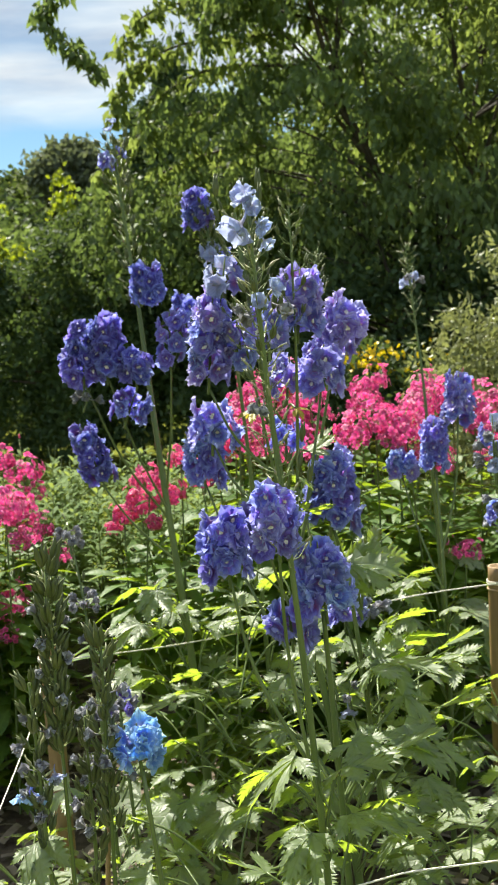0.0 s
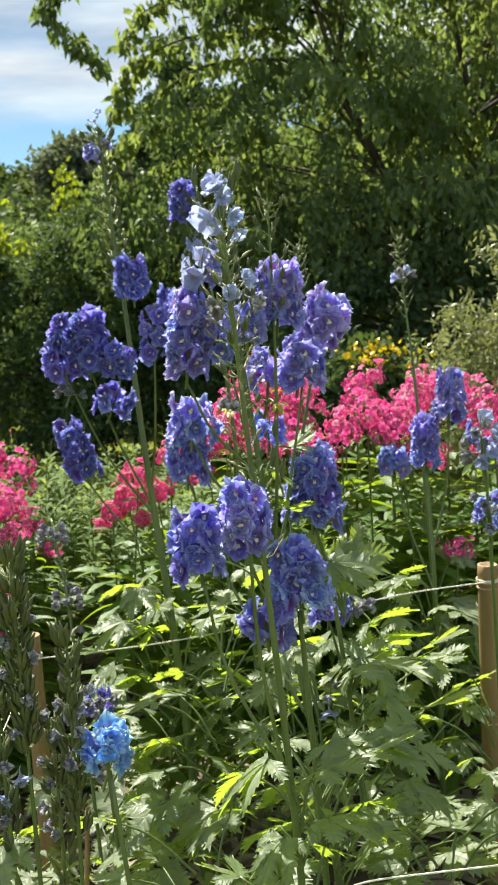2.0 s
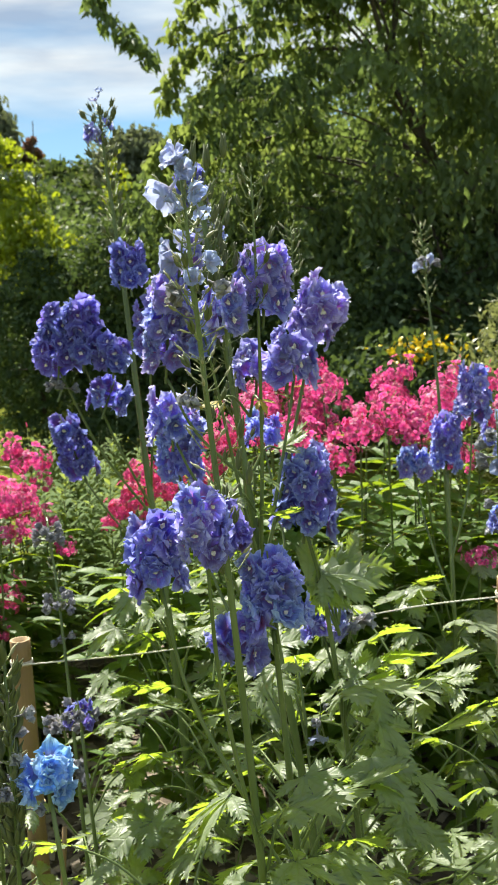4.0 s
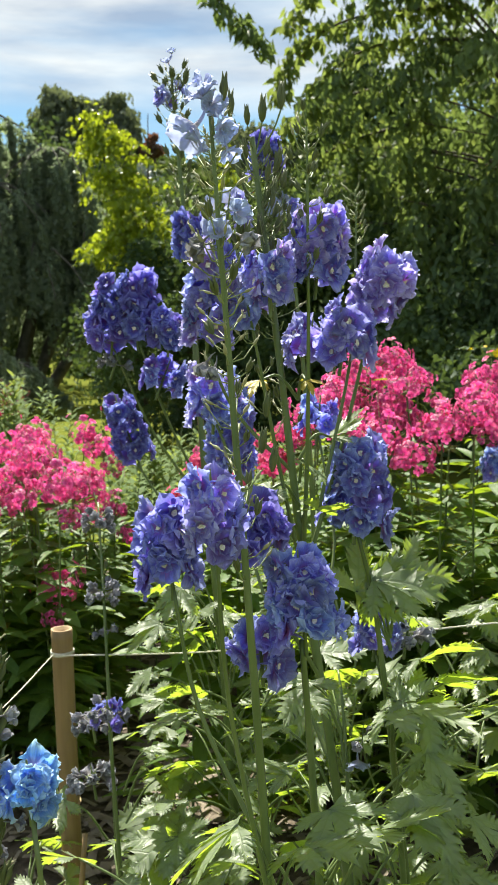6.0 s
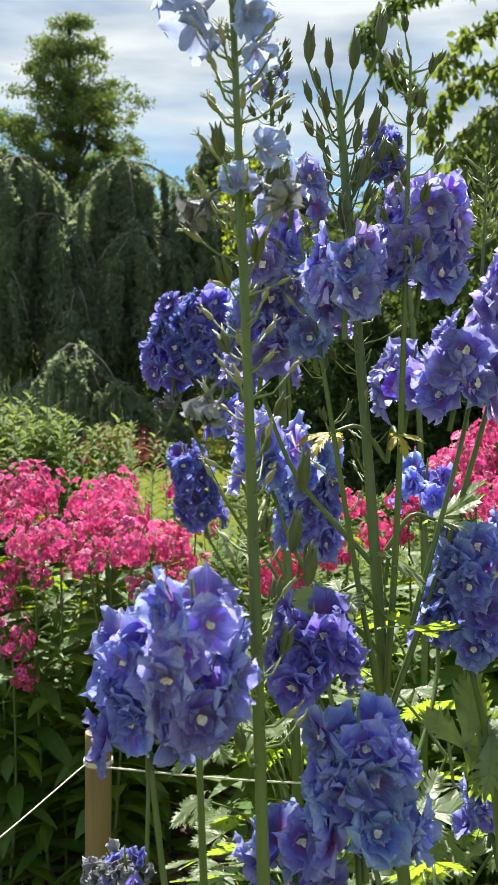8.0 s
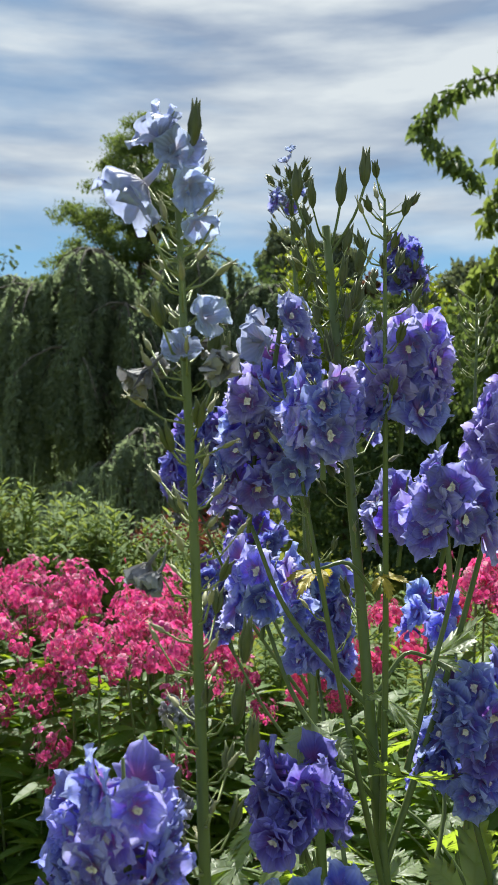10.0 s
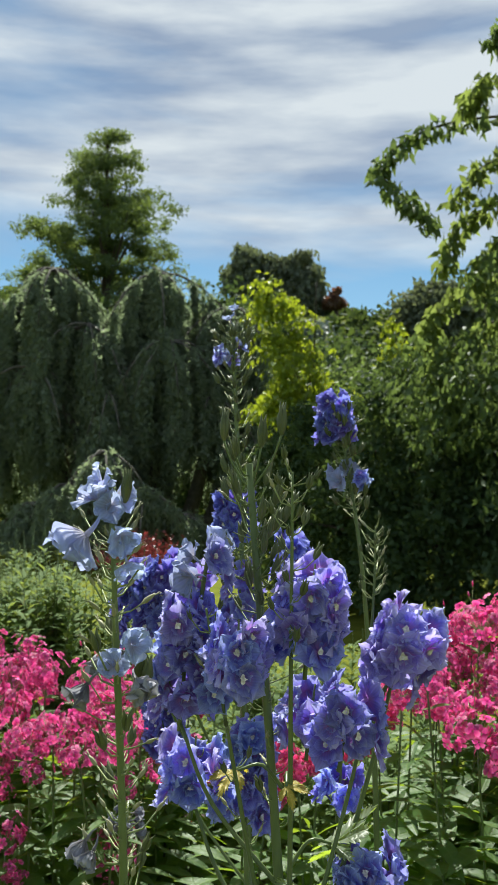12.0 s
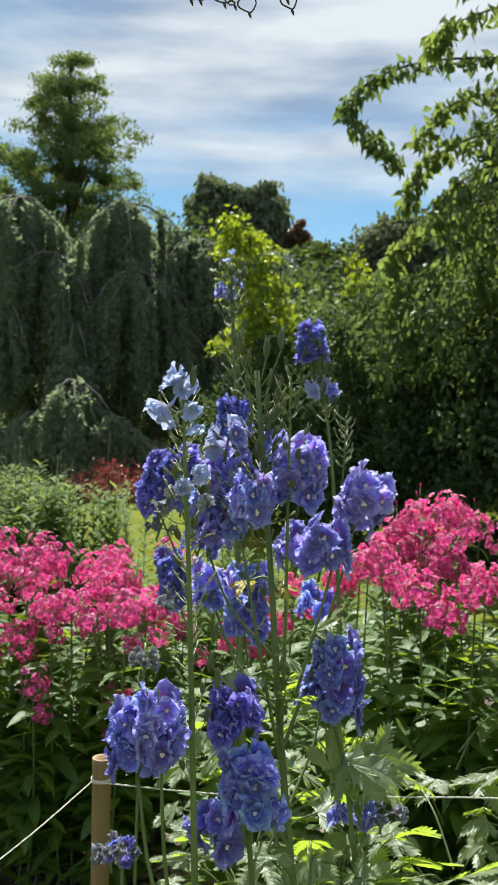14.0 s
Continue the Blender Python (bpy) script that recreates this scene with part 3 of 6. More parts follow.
def build_bed():
    b = Build()
    rows, uvs = [], []
    for i in range(61):
        y0 = 0.72 + 4.7 * i / 60
        edge = 0.0 if 6 < i < 54 else 0.14
        rows.append([(x + 0.22 * noise.noise((y0 * 1.3, x * 0.2, 7)) * (abs(x) > 2.2), y := y0 + edge * noise.noise((x * 1.6, i * 0.1, 3)), 0.02 + 0.035 * noise.noise((x * 3, y * 3, 1)) + 0.015 * noise.noise((x * 11, y * 11, 4)) - (0.05 if i in (0, 60) else 0)) for x in (-3.4 + 6.4 * j / 64 for j in range(65))])
        uvs.append([(0, 0)] * 65)
    b.grid(rows, uvs)
    tagged(new("ground_bed", b.mesh("ground_bed", [M_SOIL])), "dark crumbly soil of the flower border", "soil", kind="structure")
    rng = random.Random(5)
    c = Build()
    for i in range(5200):
        x, y = (rng.uniform(-1.5, 1.5), rng.uniform(0.85, 3.6)) if i % 2 else (max(-3.0, min(2.6, rng.gauss(0, 1.5))), max(0.9, min(5.0, rng.gauss(2.4, 1.1))))
        a, ln, w = rng.uniform(0, 6.28), rng.uniform(0.012, 0.05), rng.uniform(0.004, 0.012)
        z = 0.03 + 0.035 * noise.noise((x * 3, y * 3, 1)) + 0.015 * noise.noise((x * 11, y * 11, 4)) + rng.uniform(0, 0.012)
        d, s = Vector((math.cos(a), math.sin(a), rng.uniform(-0.25, 0.25))) * ln, Vector((-math.sin(a), math.cos(a), rng.uniform(-0.3, 0.3))) * w
        p = Vector((x, y, z))
        c.grid([[p - d - s, p - d + s], [p + Vector((0, 0, 0.004)) - s, p + Vector((0, 0, 0.004)) + s], [p + d - s, p + d + s]], [[(0, 0)] * 2] * 3)
    tagged(new("mulch", c.mesh("mulch", [M_CHIP], False)), "pale wood chips and dry straw lying on the soil", "mulch", kind="stuff")


build_bed()


# ---- the delphiniums ----
def leaves_round(plant, axis_xy, count, z0, z1, reach0, reach1, size0, size1, seed, arc=(0, 6.28)):
    """Leaves on petioles round an upright axis: long-reaching and large below, small above."""
    rng = random.Random(seed)
    x, y = axis_xy
    count = int(count * 1.15)
    for i in range(count):
        s = (i + rng.random()) / count
        z = z0 + (z1 - z0) * s
        a = rng.uniform(*arc)
        reach = reach0 + (reach1 - reach0) * s
        reach *= rng.uniform(0.5, 1.1)
        size = (size0 + (size1 - size0) * s) * rng.uniform(0.52, 0.85)
        root = (x + 0.02 * math.cos(a), y + 0.02 * math.sin(a), max(0.05, z - 0.10))
        add_leaf(plant, root, (x + reach * math.cos(a), y + reach * math.sin(a), z), size, rng)


DEL = "delphiniums in the border"

# tall front stem, mostly shed, pale bells at its tip
p1 = thing("delphinium", (0.088, 1.25, 0.03), "tall delphinium, mostly shed, with pale bells at its tip", "delphinium", DEL)
line = stem_part(p1, [(0.088, 1.25, 0.03), (0.082, 1.25, 0.40), (0.073, 1.251, 0.70), (0.058, 1.26, 1.0), (0.039, 1.278, 1.3), (0.029, 1.277, 1.5), (0.023, 1.274, 1.633)], 0.0074, 0.0018, n=6)
spent_pedicels(p1, line, 0.54, 0.93, 76, 0.028, 3, pods=0.14, buds=0.80, pod_size=1.0)
flower_spike(p1, (0.034, 1.200, 1.134), (0.030, 1.200, 1.205), ("mid", "mid", "lilac"), 11, 0.025, 0.82, 11, label="full violet-blue cluster of ruffled florets")
flower_spike(p1, (-0.040, 1.285, 1.078), (-0.042, 1.285, 1.160), ("dark", "mid"), 12, 0.026, 0.88, 15, label="violet-blue spike of ruffled florets")
stem_part(p1, [(0.073, 1.251, 0.70), (0.040, 1.215, 0.95), (0.034, 1.200, 1.125)], 0.0034, 0.0022, "side_stem", 5, 7)
stem_part(p1, [(0.070, 1.252, 0.76), (-0.010, 1.275, 0.92), (-0.040, 1.285, 1.07)], 0.0034, 0.0022, "side_stem", 5, 7)
tip = flower_spike(p1, (0.026, 1.274, 1.598), (0.023, 1.275, 1.624), "bell", 3, 0.010, 0.55, 12, 0.0014, label="faded pale blue bells")
single_floret(p1, tip, (0.014, 1.254, 1.580), (-0.55, -0.45, -0.62), "bell", 0.98, 3)
single_floret(p1, tip, (0.020, 1.262, 1.608), (-0.25, -0.3, 0.9), "bell", 0.66, 1)
single_floret(p1, tip, (0.038, 1.268, 1.578), (0.6, -0.4, -0.6), "bell", 0.58, 2)
single_floret(p1, tip, (0.044, 1.268, 1.556), (0.5, -0.2, -0.9), "bell", 0.50, 4)
mid_bits = flower_spike(p1, (0.027, 1.28, 1.455), (0.025, 1.28, 1.48), ("dry", "bell"), 3, 0.018, 0.50, 13, 0.001)
single_floret(p1, mid_bits, (0.052, 1.265, 1.488), (0.6, -0.5, 0.3), "bell", 0.50, 1)
single_floret(p1, mid_bits, (0.058, 1.260, 1.462), (0.7, -0.5, -0.4), "dry", 0.66, 2)
single_floret(p1, mid_bits, (0.016, 1.255, 1.456), (-0.4, -0.5, -0.9), "dry", 0.62, 0)
single_floret(p1, mid_bits, (0.018, 1.252, 1.328), (-0.5, -0.4, -0.9), "dry", 0.55, 2)
single_floret(p1, mid_bits, (0.028, 1.248, 1.323), (-0.2, -0.6, -0.7), "dry", 0.5, 3)
for i, (x, y, z) in enumerate([(0.040, 1.27, 1.606), (0.052, 1.275, 1.458), (0.060, 1.275, 1.450), (0.074, 1.265, 1.225), (0.086, 1.26, 1.205), (0.080, 1.265, 1.265)]):
    part("seed_pod", BIG_POD_MESH[i % 3], p1, aim(Vector((x, y, z)) - p1.location, (0.15, -0.1, 1), i * 1.3, 0.75))
rng = random.Random(51)
for x, y, z, yaw, pitch, roll, size, sunward in [(0.040, 1.235, 0.800, 3.6, 20, 12, 0.145, 0), (0.120, 1.235, 0.705, -0.5, 8, -10, 0.130, 0), (0.055, 1.215, 0.690, -2.2, 22, 8, 0.125, 0), (0.110, 1.270, 0.760, -0.6, -30, 0, 0.140, 0.4)]:
    add_leaf(p1, (0.080, 1.25, z - 0.08), (x, y, z), size * 0.72, rng, yaw, pitch, roll, sunward=sunward)
leaves_round(p1, (0.082, 1.25), 12, 0.28, 0.66, 0.24, 0.12, 0.155, 0.11, 21)

# lower right cluster of the front plant
p2 = thing("delphinium", (0.125, 1.40, 0.03), "short delphinium stem with a bright blue-violet flower cluster", "delphinium", DEL)
stem_part(p2, [(0.125, 1.40, 0.03), (0.120, 1.39, 0.5), (0.108, 1.37, 0.85), (0.102, 1.358, 0.98)], 0.0070, 0.0035, n=5)
flower_spike(p2, (0.106, 1.357, 0.990), (0.100, 1.357, 1.082), ("blue", "mid"), 16, 0.034, 0.95, 31, label="bright blue-violet ruffled florets")
flower_spike(p2, (0.050, 1.365, 0.945), (0.048, 1.365, 0.99), "mid", 6, 0.026, 0.85, 32)
rng = random.Random(52)
for x, y, z, yaw, pitch, roll, size, sunward in [(0.135, 1.340, 0.770, -0.9, 4, 12, 0.135, 0), (0.235, 1.440, 0.745, -0.6, 36, 0, 0.150, 0), (0.255, 1.560, 0.750, -0.4, 30, 0, 0.130, 0), (0.190, 1.370, 0.730, -0.4, -30, 0, 0.150, 0.4), (0.175, 1.330, 0.660, -0.8, 14, -14, 0.140, 0)]:
    add_leaf(p2, (0.122, 1.395, z - 0.10), (x, y, z), size * 0.72, rng, yaw, pitch, roll, sunward=sunward)
leaves_round(p2, (0.118, 1.39), 10, 0.24, 0.74, 0.26, 0.10, 0.16, 0.11, 22)

# thick stem with seed pods at its cut top, side stems and many clusters
p3 = thing("delphinium", (0.190, 1.55, 0.03), "stout delphinium stem with pods on top and violet side clusters", "delphinium", DEL)
TOP = Vector((0.004, 1.648, 1.640))
line = stem_part(p3, [(0.190, 1.55, 0.03), (0.150, 1.565, 0.42), (0.118, 1.579, 0.70), (0.076, 1.603, 1.0), (0.043, 1.627, 1.3), (0.004, 1.648, 1.645)], 0.0090, 0.0044, n=6, sides=12)
rng = random.Random(8)
b = Build()
for i in range(26):
    s = rng.uniform(0.0, 1.0)
    root = TOP + Vector((0.014 * (1 - s), -0.008 * (1 - s), -0.145 + 0.14 * s))
    a = rng.uniform(0, 6.28)
    reach = rng.uniform(0.016, 0.050)
    e = root + Vector((math.cos(a) * reach, math.sin(a) * reach, rng.uniform(-0.01, 0.045)))
    b.tube([p - p3.location for p in bent([root, root.lerp(e, 0.5) + Vector((0, 0, -0.008)), e], 3)], [0.0014, 0.0013, 0.0012, 0.0011, 0.0010, 0.0010, 0.0009], 4)
    part("seed_pod", rng.choice(BIG_POD_MESH), p3, aim(e - p3.location, (0.3 * math.cos(a), 0.3 * math.sin(a), 1), a, rng.uniform(0.6, 0.9)))
for dx, dy, dz in [(0.046, -0.01, 0.040), (0.016, 0.0, 0.026), (-0.030, -0.01, 0.034)]:
    e = TOP + Vector((dx, dy, dz))
    b.tube([p - p3.location for p in bent([TOP + Vector((0.002, 0, -0.03)), e.lerp(TOP, 0.5) + Vector((dx * 0.2, 0, -0.01)), e], 3)], [0.0015] * 7, 4)
    part("seed_pod", BIG_POD_MESH[0], p3, aim(e - p3.location, (0.05, 0, 1), dx * 50, 1.0))
tagged(part("pedicel_tuft", b.mesh("pedicel_tuft", [M_STEM]), p3), kind="stuff")
# side stems
s_thin = stem_part(p3, [(0.074, 1.605, 1.02), (0.088, 1.57, 1.20), (0.096, 1.545, 1.40), (0.098, 1.54, 1.56), (0.098, 1.54, 1.635)], 0.0038, 0.0012, "side_stem", 5, 7)
spent_pedicels(p3, s_thin, 0.55, 1.0, 20, 0.024, 41, pods=0.75, buds=0.2, pod_size=0.85)
s_left = stem_part(p3, [(0.082, 1.60, 0.96), (0.050, 1.575, 1.14), (0.020, 1.55, 1.34), (-0.004, 1.54, 1.48)], 0.0038, 0.0014, "side_stem", 5, 7)
spent_pedicels(p3, s_left, 0.45, 1.0, 12, 0.026, 42, pods=0.4, buds=0.4, pod_size=0.7)
stem_part(p3, [(0.076, 1.605, 1.00), (0.120, 1.645, 1.15), (0.158, 1.675, 1.30), (0.180, 1.683, 1.40)], 0.0038, 0.002, "side_stem", 5, 7)
s_bud = stem_part(p3, [(0.10, 1.60, 1.10), (0.145, 1.66, 1.32), (0.152, 1.69, 1.48), (0.152, 1.70, 1.57)], 0.0030, 0.0010, "side_stem", 5, 7)
spent_pedicels(p3, s_bud, 0.66, 1.0, 20, 0.022, 43, pods=0.8, buds=0.2, pod_size=0.5)
spent_pedicels(p3, line, 0.74, 0.9, 14, 0.032, 44, pods=0.35, buds=0.5)
spent_pedicels(p3, line, 0.84, 0.98, 34, 0.046, 45, pods=0.18, buds=0.5, pod_size=0.9)
flower_spike(p3, (0.104, 1.577, 1.432), (0.112, 1.577, 1.520), ("lilac", "mid"), 15, 0.034, 0.93, 51, label="lilac-violet cluster with white-eyed florets")
flower_spike(p3, (0.048, 1.510, 1.408), (0.048, 1.510, 1.462), ("mid", "lilac"), 8, 0.030, 0.9, 52)
flower_spike(p3, (0.176, 1.683, 1.392), (0.208, 1.683, 1.460), "lilac", 12, 0.035, 1.0, 53, label="pale lilac cluster with white-eyed florets")
flower_spike(p3, (0.136, 1.615, 1.322), (0.148, 1.615, 1.385), ("mid", "lilac"), 9, 0.036, 0.92, 54)
flower_spike(p3, (0.082, 1.655, 1.318), (0.088, 1.655, 1.368), "lilac", 7, 0.030, 0.88, 55)
flower_spike(p3, (-0.060, 1.595, 1.352), (-0.044, 1.585, 1.485), ("lilac", "mid"), 17, 0.030, 0.86, 56, label="long lilac-blue spike")
flower_spike(p3, (-0.026, 1.58, 1.500), (-0.018, 1.58, 1.550), ("lilac", "bell"), 6, 0.030, 0.75, 57)
flower_spike(p3, (0.000, 1.58, 1.380), (-0.004, 1.57, 1.460), ("mid", "lilac"), 7, 0.030, 0.80, 58)
flower_spike(p3, (-0.064, 1.637, 1.235), (-0.060, 1.637, 1.295), ("lilac", "blue"), 9, 0.036, 0.92, 59, label="light violet-blue cluster on a side stem")
flower_spike(p3, (-0.096, 1.90, 1.120), (-0.084, 1.90, 1.250), ("mid", "blue", "mid"), 17, 0.036, 1.0, 160, label="violet-blue cluster on a side stem")
stem_part(p3, [(0.118, 1.579, 0.70), (-0.02, 1.78, 0.92), (-0.096, 1.90, 1.11)], 0.0036, 0.0024, "side_stem", 5, 7)
stem_part(p3, [(0.070, 1.61, 1.06), (-0.02, 1.63, 1.14), (-0.064, 1.637, 1.23)], 0.0032, 0.0022, "side_stem", 5, 7)
stem_part(p3, [(0.06, 1.615, 1.15), (-0.02, 1.60, 1.24), (-0.060, 1.595, 1.33)], 0.0032, 0.0022, "side_stem", 5, 7)
flower_spike(p3, (0.022, 1.52, 1.060), (0.020, 1.52, 1.120), "dark", 11, 0.038, 0.92, 60)
stem_part(p3, [(0.10, 1.59, 0.84), (0.05, 1.55, 0.95), (0.022, 1.52, 1.05)], 0.0034, 0.0024, "side_stem", 5, 7)
flower_spike(p3, (0.078, 1.80, 1.195), (0.082, 1.80, 1.240), ("dark", "blue"), 6, 0.026, 0.75, 161)
stem_part(p3, [(0.09, 1.59, 0.90), (0.11, 1.72, 1.02), (0.078, 1.80, 1.19)], 0.0030, 0.002, "side_stem", 5, 7)
rng = random.Random(14)
for i, (x, y, z, yaw, pitch, size) in enumerate([(0.080, 1.60, 1.165, -0.4, 20, 0.050), (0.10, 1.58, 1.10, -0.9, -20, 0.06), (0.03, 1.58, 1.13, 3.6, 30, 0.08), (0.02, 1.56, 1.09, 3.9, 35, 0.09), (0.115, 1.64, 1.20, 0.6, -35, 0.07), (0.02, 1.58, 1.29, 3.4, 10, 0.04), (0.09, 1.55, 1.29, 0.2, 5, 0.03)]):
    add_leaf(p3, (0.07, 1.61, z - 0.03), (x, y, z), size, rng, yaw, pitch, mesh=OLD_LEAF if i >= 5 else None)
leaves_round(p3, (0.14, 1.57), 16, 0.30, 0.88, 0.28, 0.10, 0.150, 0.10, 23)

# the spike with the upright leaf pair under it
p4 = thing("delphinium", (0.235, 1.70, 0.03), "delphinium stem with a violet-blue spike above jagged green leaves", "delphinium", DEL)
stem_part(p4, [(0.235, 1.70, 0.03), (0.215, 1.69, 0.5), (0.180, 1.67, 0.9), (0.152, 1.655, 1.05)], 0.0065, 0.003, n=5)
flower_spike(p4, (0.148, 1.655, 1.062), (0.157, 1.655, 1.184), ("mid", "dark", "mid"), 20, 0.039, 0.95, 61, label="dense violet-blue spike with white-eyed florets")
flower_spike(p4, (0.172, 1.73, 0.850), (0.176, 1.73, 0.895), ("blue", "lilac"), 8, 0.030, 0.85, 62)
stem_part(p4, [(0.225, 1.70, 0.45), (0.20, 1.72, 0.7), (0.172, 1.73, 0.84)], 0.0036, 0.0024, "side_stem", 5, 7)
flower_spike(p4, (0.222, 1.76, 0.845), (0.226, 1.76, 0.872), "dry", 6, 0.022, 0.7, 63)
rng = random.Random(33)
for x, y, z, yaw, pitch, roll, size, sunward in [
        (0.148, 1.66, 0.958, 0.3, -30, 74, 0.150, 0), (0.175, 1.65, 0.978, 0.0, -4, 32, 0.160, 0), (0.165, 1.66, 0.962, 0.0, -4, 58, 0.125, 0), (0.215, 1.68, 0.985, 0.0, -10, 60, 0.115, 0), (0.25, 1.70, 0.84, -0.5, -30, 0, 0.150, 0.4),
        (0.28, 1.70, 0.80, 0.05, -8, -35, 0.130, 0), (0.24, 1.62, 0.80, -0.9, 24, -10, 0.130, 0), (0.205, 1.60, 0.790, -0.4, -28, 0, 0.190, 0.4), (0.215, 1.61, 0.800, 1.0, -30, -15, 0.110, 0),
        (0.240, 1.64, 0.705, 0.0, 6, 0, 0.140, 0), (0.345, 1.70, 0.66, -0.3, -24, 0, 0.150, 0.5), (0.38, 1.80, 0.72, 0.3, -10, 0, 0.130, 0), (0.36, 1.76, 0.76, -0.5, -30, 0, 0.140, 0.4)]:
    add_leaf(p4, (0.20, 1.68, z - 0.10), (x, y, z), size * 0.72, rng, yaw, pitch, roll, sunward=sunward)
low_bell = flower_spike(p4, (0.158, 1.60, 0.735), (0.160, 1.60, 0.76), "dry", 2, 0.012, 0.4, 64, 0.0012)
single_floret(p4, low_bell, (0.153, 1.582, 0.722), (0.1, -0.3, -0.95), "bell", 0.65, 6)
stem_part(p4, [(0.218, 1.69, 0.50), (0.175, 1.64, 0.65), (0.158, 1.60, 0.735)], 0.0026, 0.0016, "side_stem", 4, 6)
leaves_round(p4, (0.225, 1.69), 9, 0.25, 0.78, 0.26, 0.14, 0.150, 0.105, 24, (-2.2, 2.0))

# left stem: dark clusters, long shed top
p5 = thing("delphinium", (-0.145, 2.12, 0.03), "tall delphinium with deep violet clusters and a long shed top", "delphinium", DEL)
line = stem_part(p5, [(-0.145, 2.12, 0.03), (-0.173, 2.15, 0.60), (-0.217, 2.20, 1.10), (-0.247, 2.25, 1.50), (-0.272, 2.27, 1.80), (-0.280, 2.275, 1.935)], 0.0112, 0.0020, n=6, sides=10)
spent_pedicels(p5, line, 0.60, 0.97, 80, 0.032, 71, pods=0.62, buds=0.3, pod_size=1.2)
tip = flower_spike(p5, (-0.275, 2.27, 1.86), (-0.278, 2.27, 1.89), ("mid", "bell"), 3, 0.018, 0.6, 72, 0.0012)
single_floret(p5, tip, (-0.298, 2.26, 1.868), (-0.7, -0.6, 0.1), "mid", 0.75, 1)
single_floret(p5, tip, (-0.284, 2.27, 1.940), (-0.3, -0.5, 0.9), "bell", 0.5, 2)
single_floret(p5, tip, (-0.276, 2.27, 1.958), (0.1, -0.5, 1), "bell", 0.42, 3)
flower_spike(p5, (-0.208, 2.125, 1.518), (-0.211, 2.125, 1.594), "dark", 12, 0.029, 0.9, 73, label="rounded deep violet cluster")
flower_spike(p5, (-0.364, 2.055, 1.345), (-0.352, 2.055, 1.465), "dark", 18, 0.038, 0.92, 74, label="dense deep violet spike")
flower_spike(p5, (-0.310, 2.055, 1.360), (-0.306, 2.055, 1.478), "dark", 16, 0.034, 0.92, 75)
flower_spike(p5, (-0.242, 2.035, 1.345), (-0.240, 2.035, 1.395), ("dark", "mid"), 9, 0.032, 0.85, 76)
flower_spike(p5, (-0.275, 2.086, 1.255), (-0.256, 2.086, 1.300), ("mid", "dark"), 10, 0.040, 0.82, 77)
flower_spike(p5, (-0.362, 2.06, 1.300), (-0.356, 2.06, 1.315), "dry", 4, 0.02, 0.65, 78)
flower_spike(p5, (-0.366, 2.195, 1.095), (-0.408, 2.195, 1.222), "dark", 18, 0.030, 0.85, 79, label="drooping deep violet side spike")
stem_part(p5, [(-0.205, 2.19, 0.98), (-0.30, 2.12, 1.15), (-0.362, 2.055, 1.335)], 0.0034, 0.0022, "side_stem", 5, 7)
stem_part(p5, [(-0.207, 2.19, 1.00), (-0.27, 2.12, 1.18), (-0.309, 2.055, 1.35)], 0.0032, 0.0022, "side_stem", 5, 7)
stem_part(p5, [(-0.198, 2.18, 0.88), (-0.29, 2.19, 0.97), (-0.366, 2.195, 1.08)], 0.0032, 0.0022, "side_stem", 5, 7)
flower_spike(p5, (-0.160, 2.02, 1.370), (-0.155, 2.02, 1.480), ("mid", "dark"), 9, 0.028, 0.78, 80)
stem_part(p5, [(-0.21, 2.2, 1.05), (-0.18, 2.1, 1.2), (-0.160, 2.02, 1.36)], 0.0032, 0.0022, "side_stem", 5, 7)
leaves_round(p5, (-0.17, 2.14), 26, 0.30, 0.86, 0.30, 0.12, 0.16, 0.11, 25)

# the thin far stem with a dark top cluster
p6 = thing("delphinium", (0.020, 2.32, 0.03), "slender delphinium with a dark violet top and green pods", "delphinium", DEL)
line = stem_part(p6, [(0.020, 2.32, 0.03), (0.012, 2.32, 0.6), (0.000, 2.32, 1.1), (-0.025, 2.32, 1.45), (-0.060, 2.33, 1.66), (-0.088, 2.34, 1.79)], 0.0072, 0.002, n=6)
spent_pedicels(p6, line, 0.68, 0.92, 56, 0.032, 81, pods=0.65, buds=0.3, pod_size=1.1)
flower_spike(p6, (-0.083, 2.34, 1.708), (-0.092, 2.34, 1.785), "dark", 12, 0.029, 0.9, 82, label="dark violet top cluster")
flower_spike(p6, (-0.050, 2.30, 1.620), (-0.044, 2.30, 1.645), ("bell", "blue"), 5, 0.032, 0.75, 83)
flower_spike(p6, (-0.130, 2.20, 1.44), (-0.125, 2.20, 1.52), ("mid", "dark"), 8, 0.03, 0.8, 84)
leaves_round(p6, (0.01, 2.32), 16, 0.35, 0.95, 0.24, 0.10, 0.15, 0.10, 26)

# the right-hand stem with three clusters, and the spire behind it
p7 = thing("delphinium", (0.470, 2.24, 0.03), "delphinium with three light violet clusters on one stem", "delphinium", DEL)
stem_part(p7, [(0.470, 2.24, 0.03), (0.480, 2.25, 0.349), (0.490, 2.30, 0.75), (0.495, 2.37, 1.03)], 0.0080, 0.0034, n=6)
flower_spike(p7, (0.495, 2.385, 1.040), (0.498, 2.385, 1.155), "mid", 18, 0.032, 0.85, 91, label="light violet spike")
flower_spike(p7, (0.562, 2.381, 1.160), (0.568, 2.381, 1.275), ("mid", "lilac"), 18, 0.033, 0.85, 92, label="light violet spike")
flower_spike(p7, (0.433, 2.54, 1.000), (0.428, 2.54, 1.055), ("lilac", "blue"), 11, 0.034, 0.9, 93)
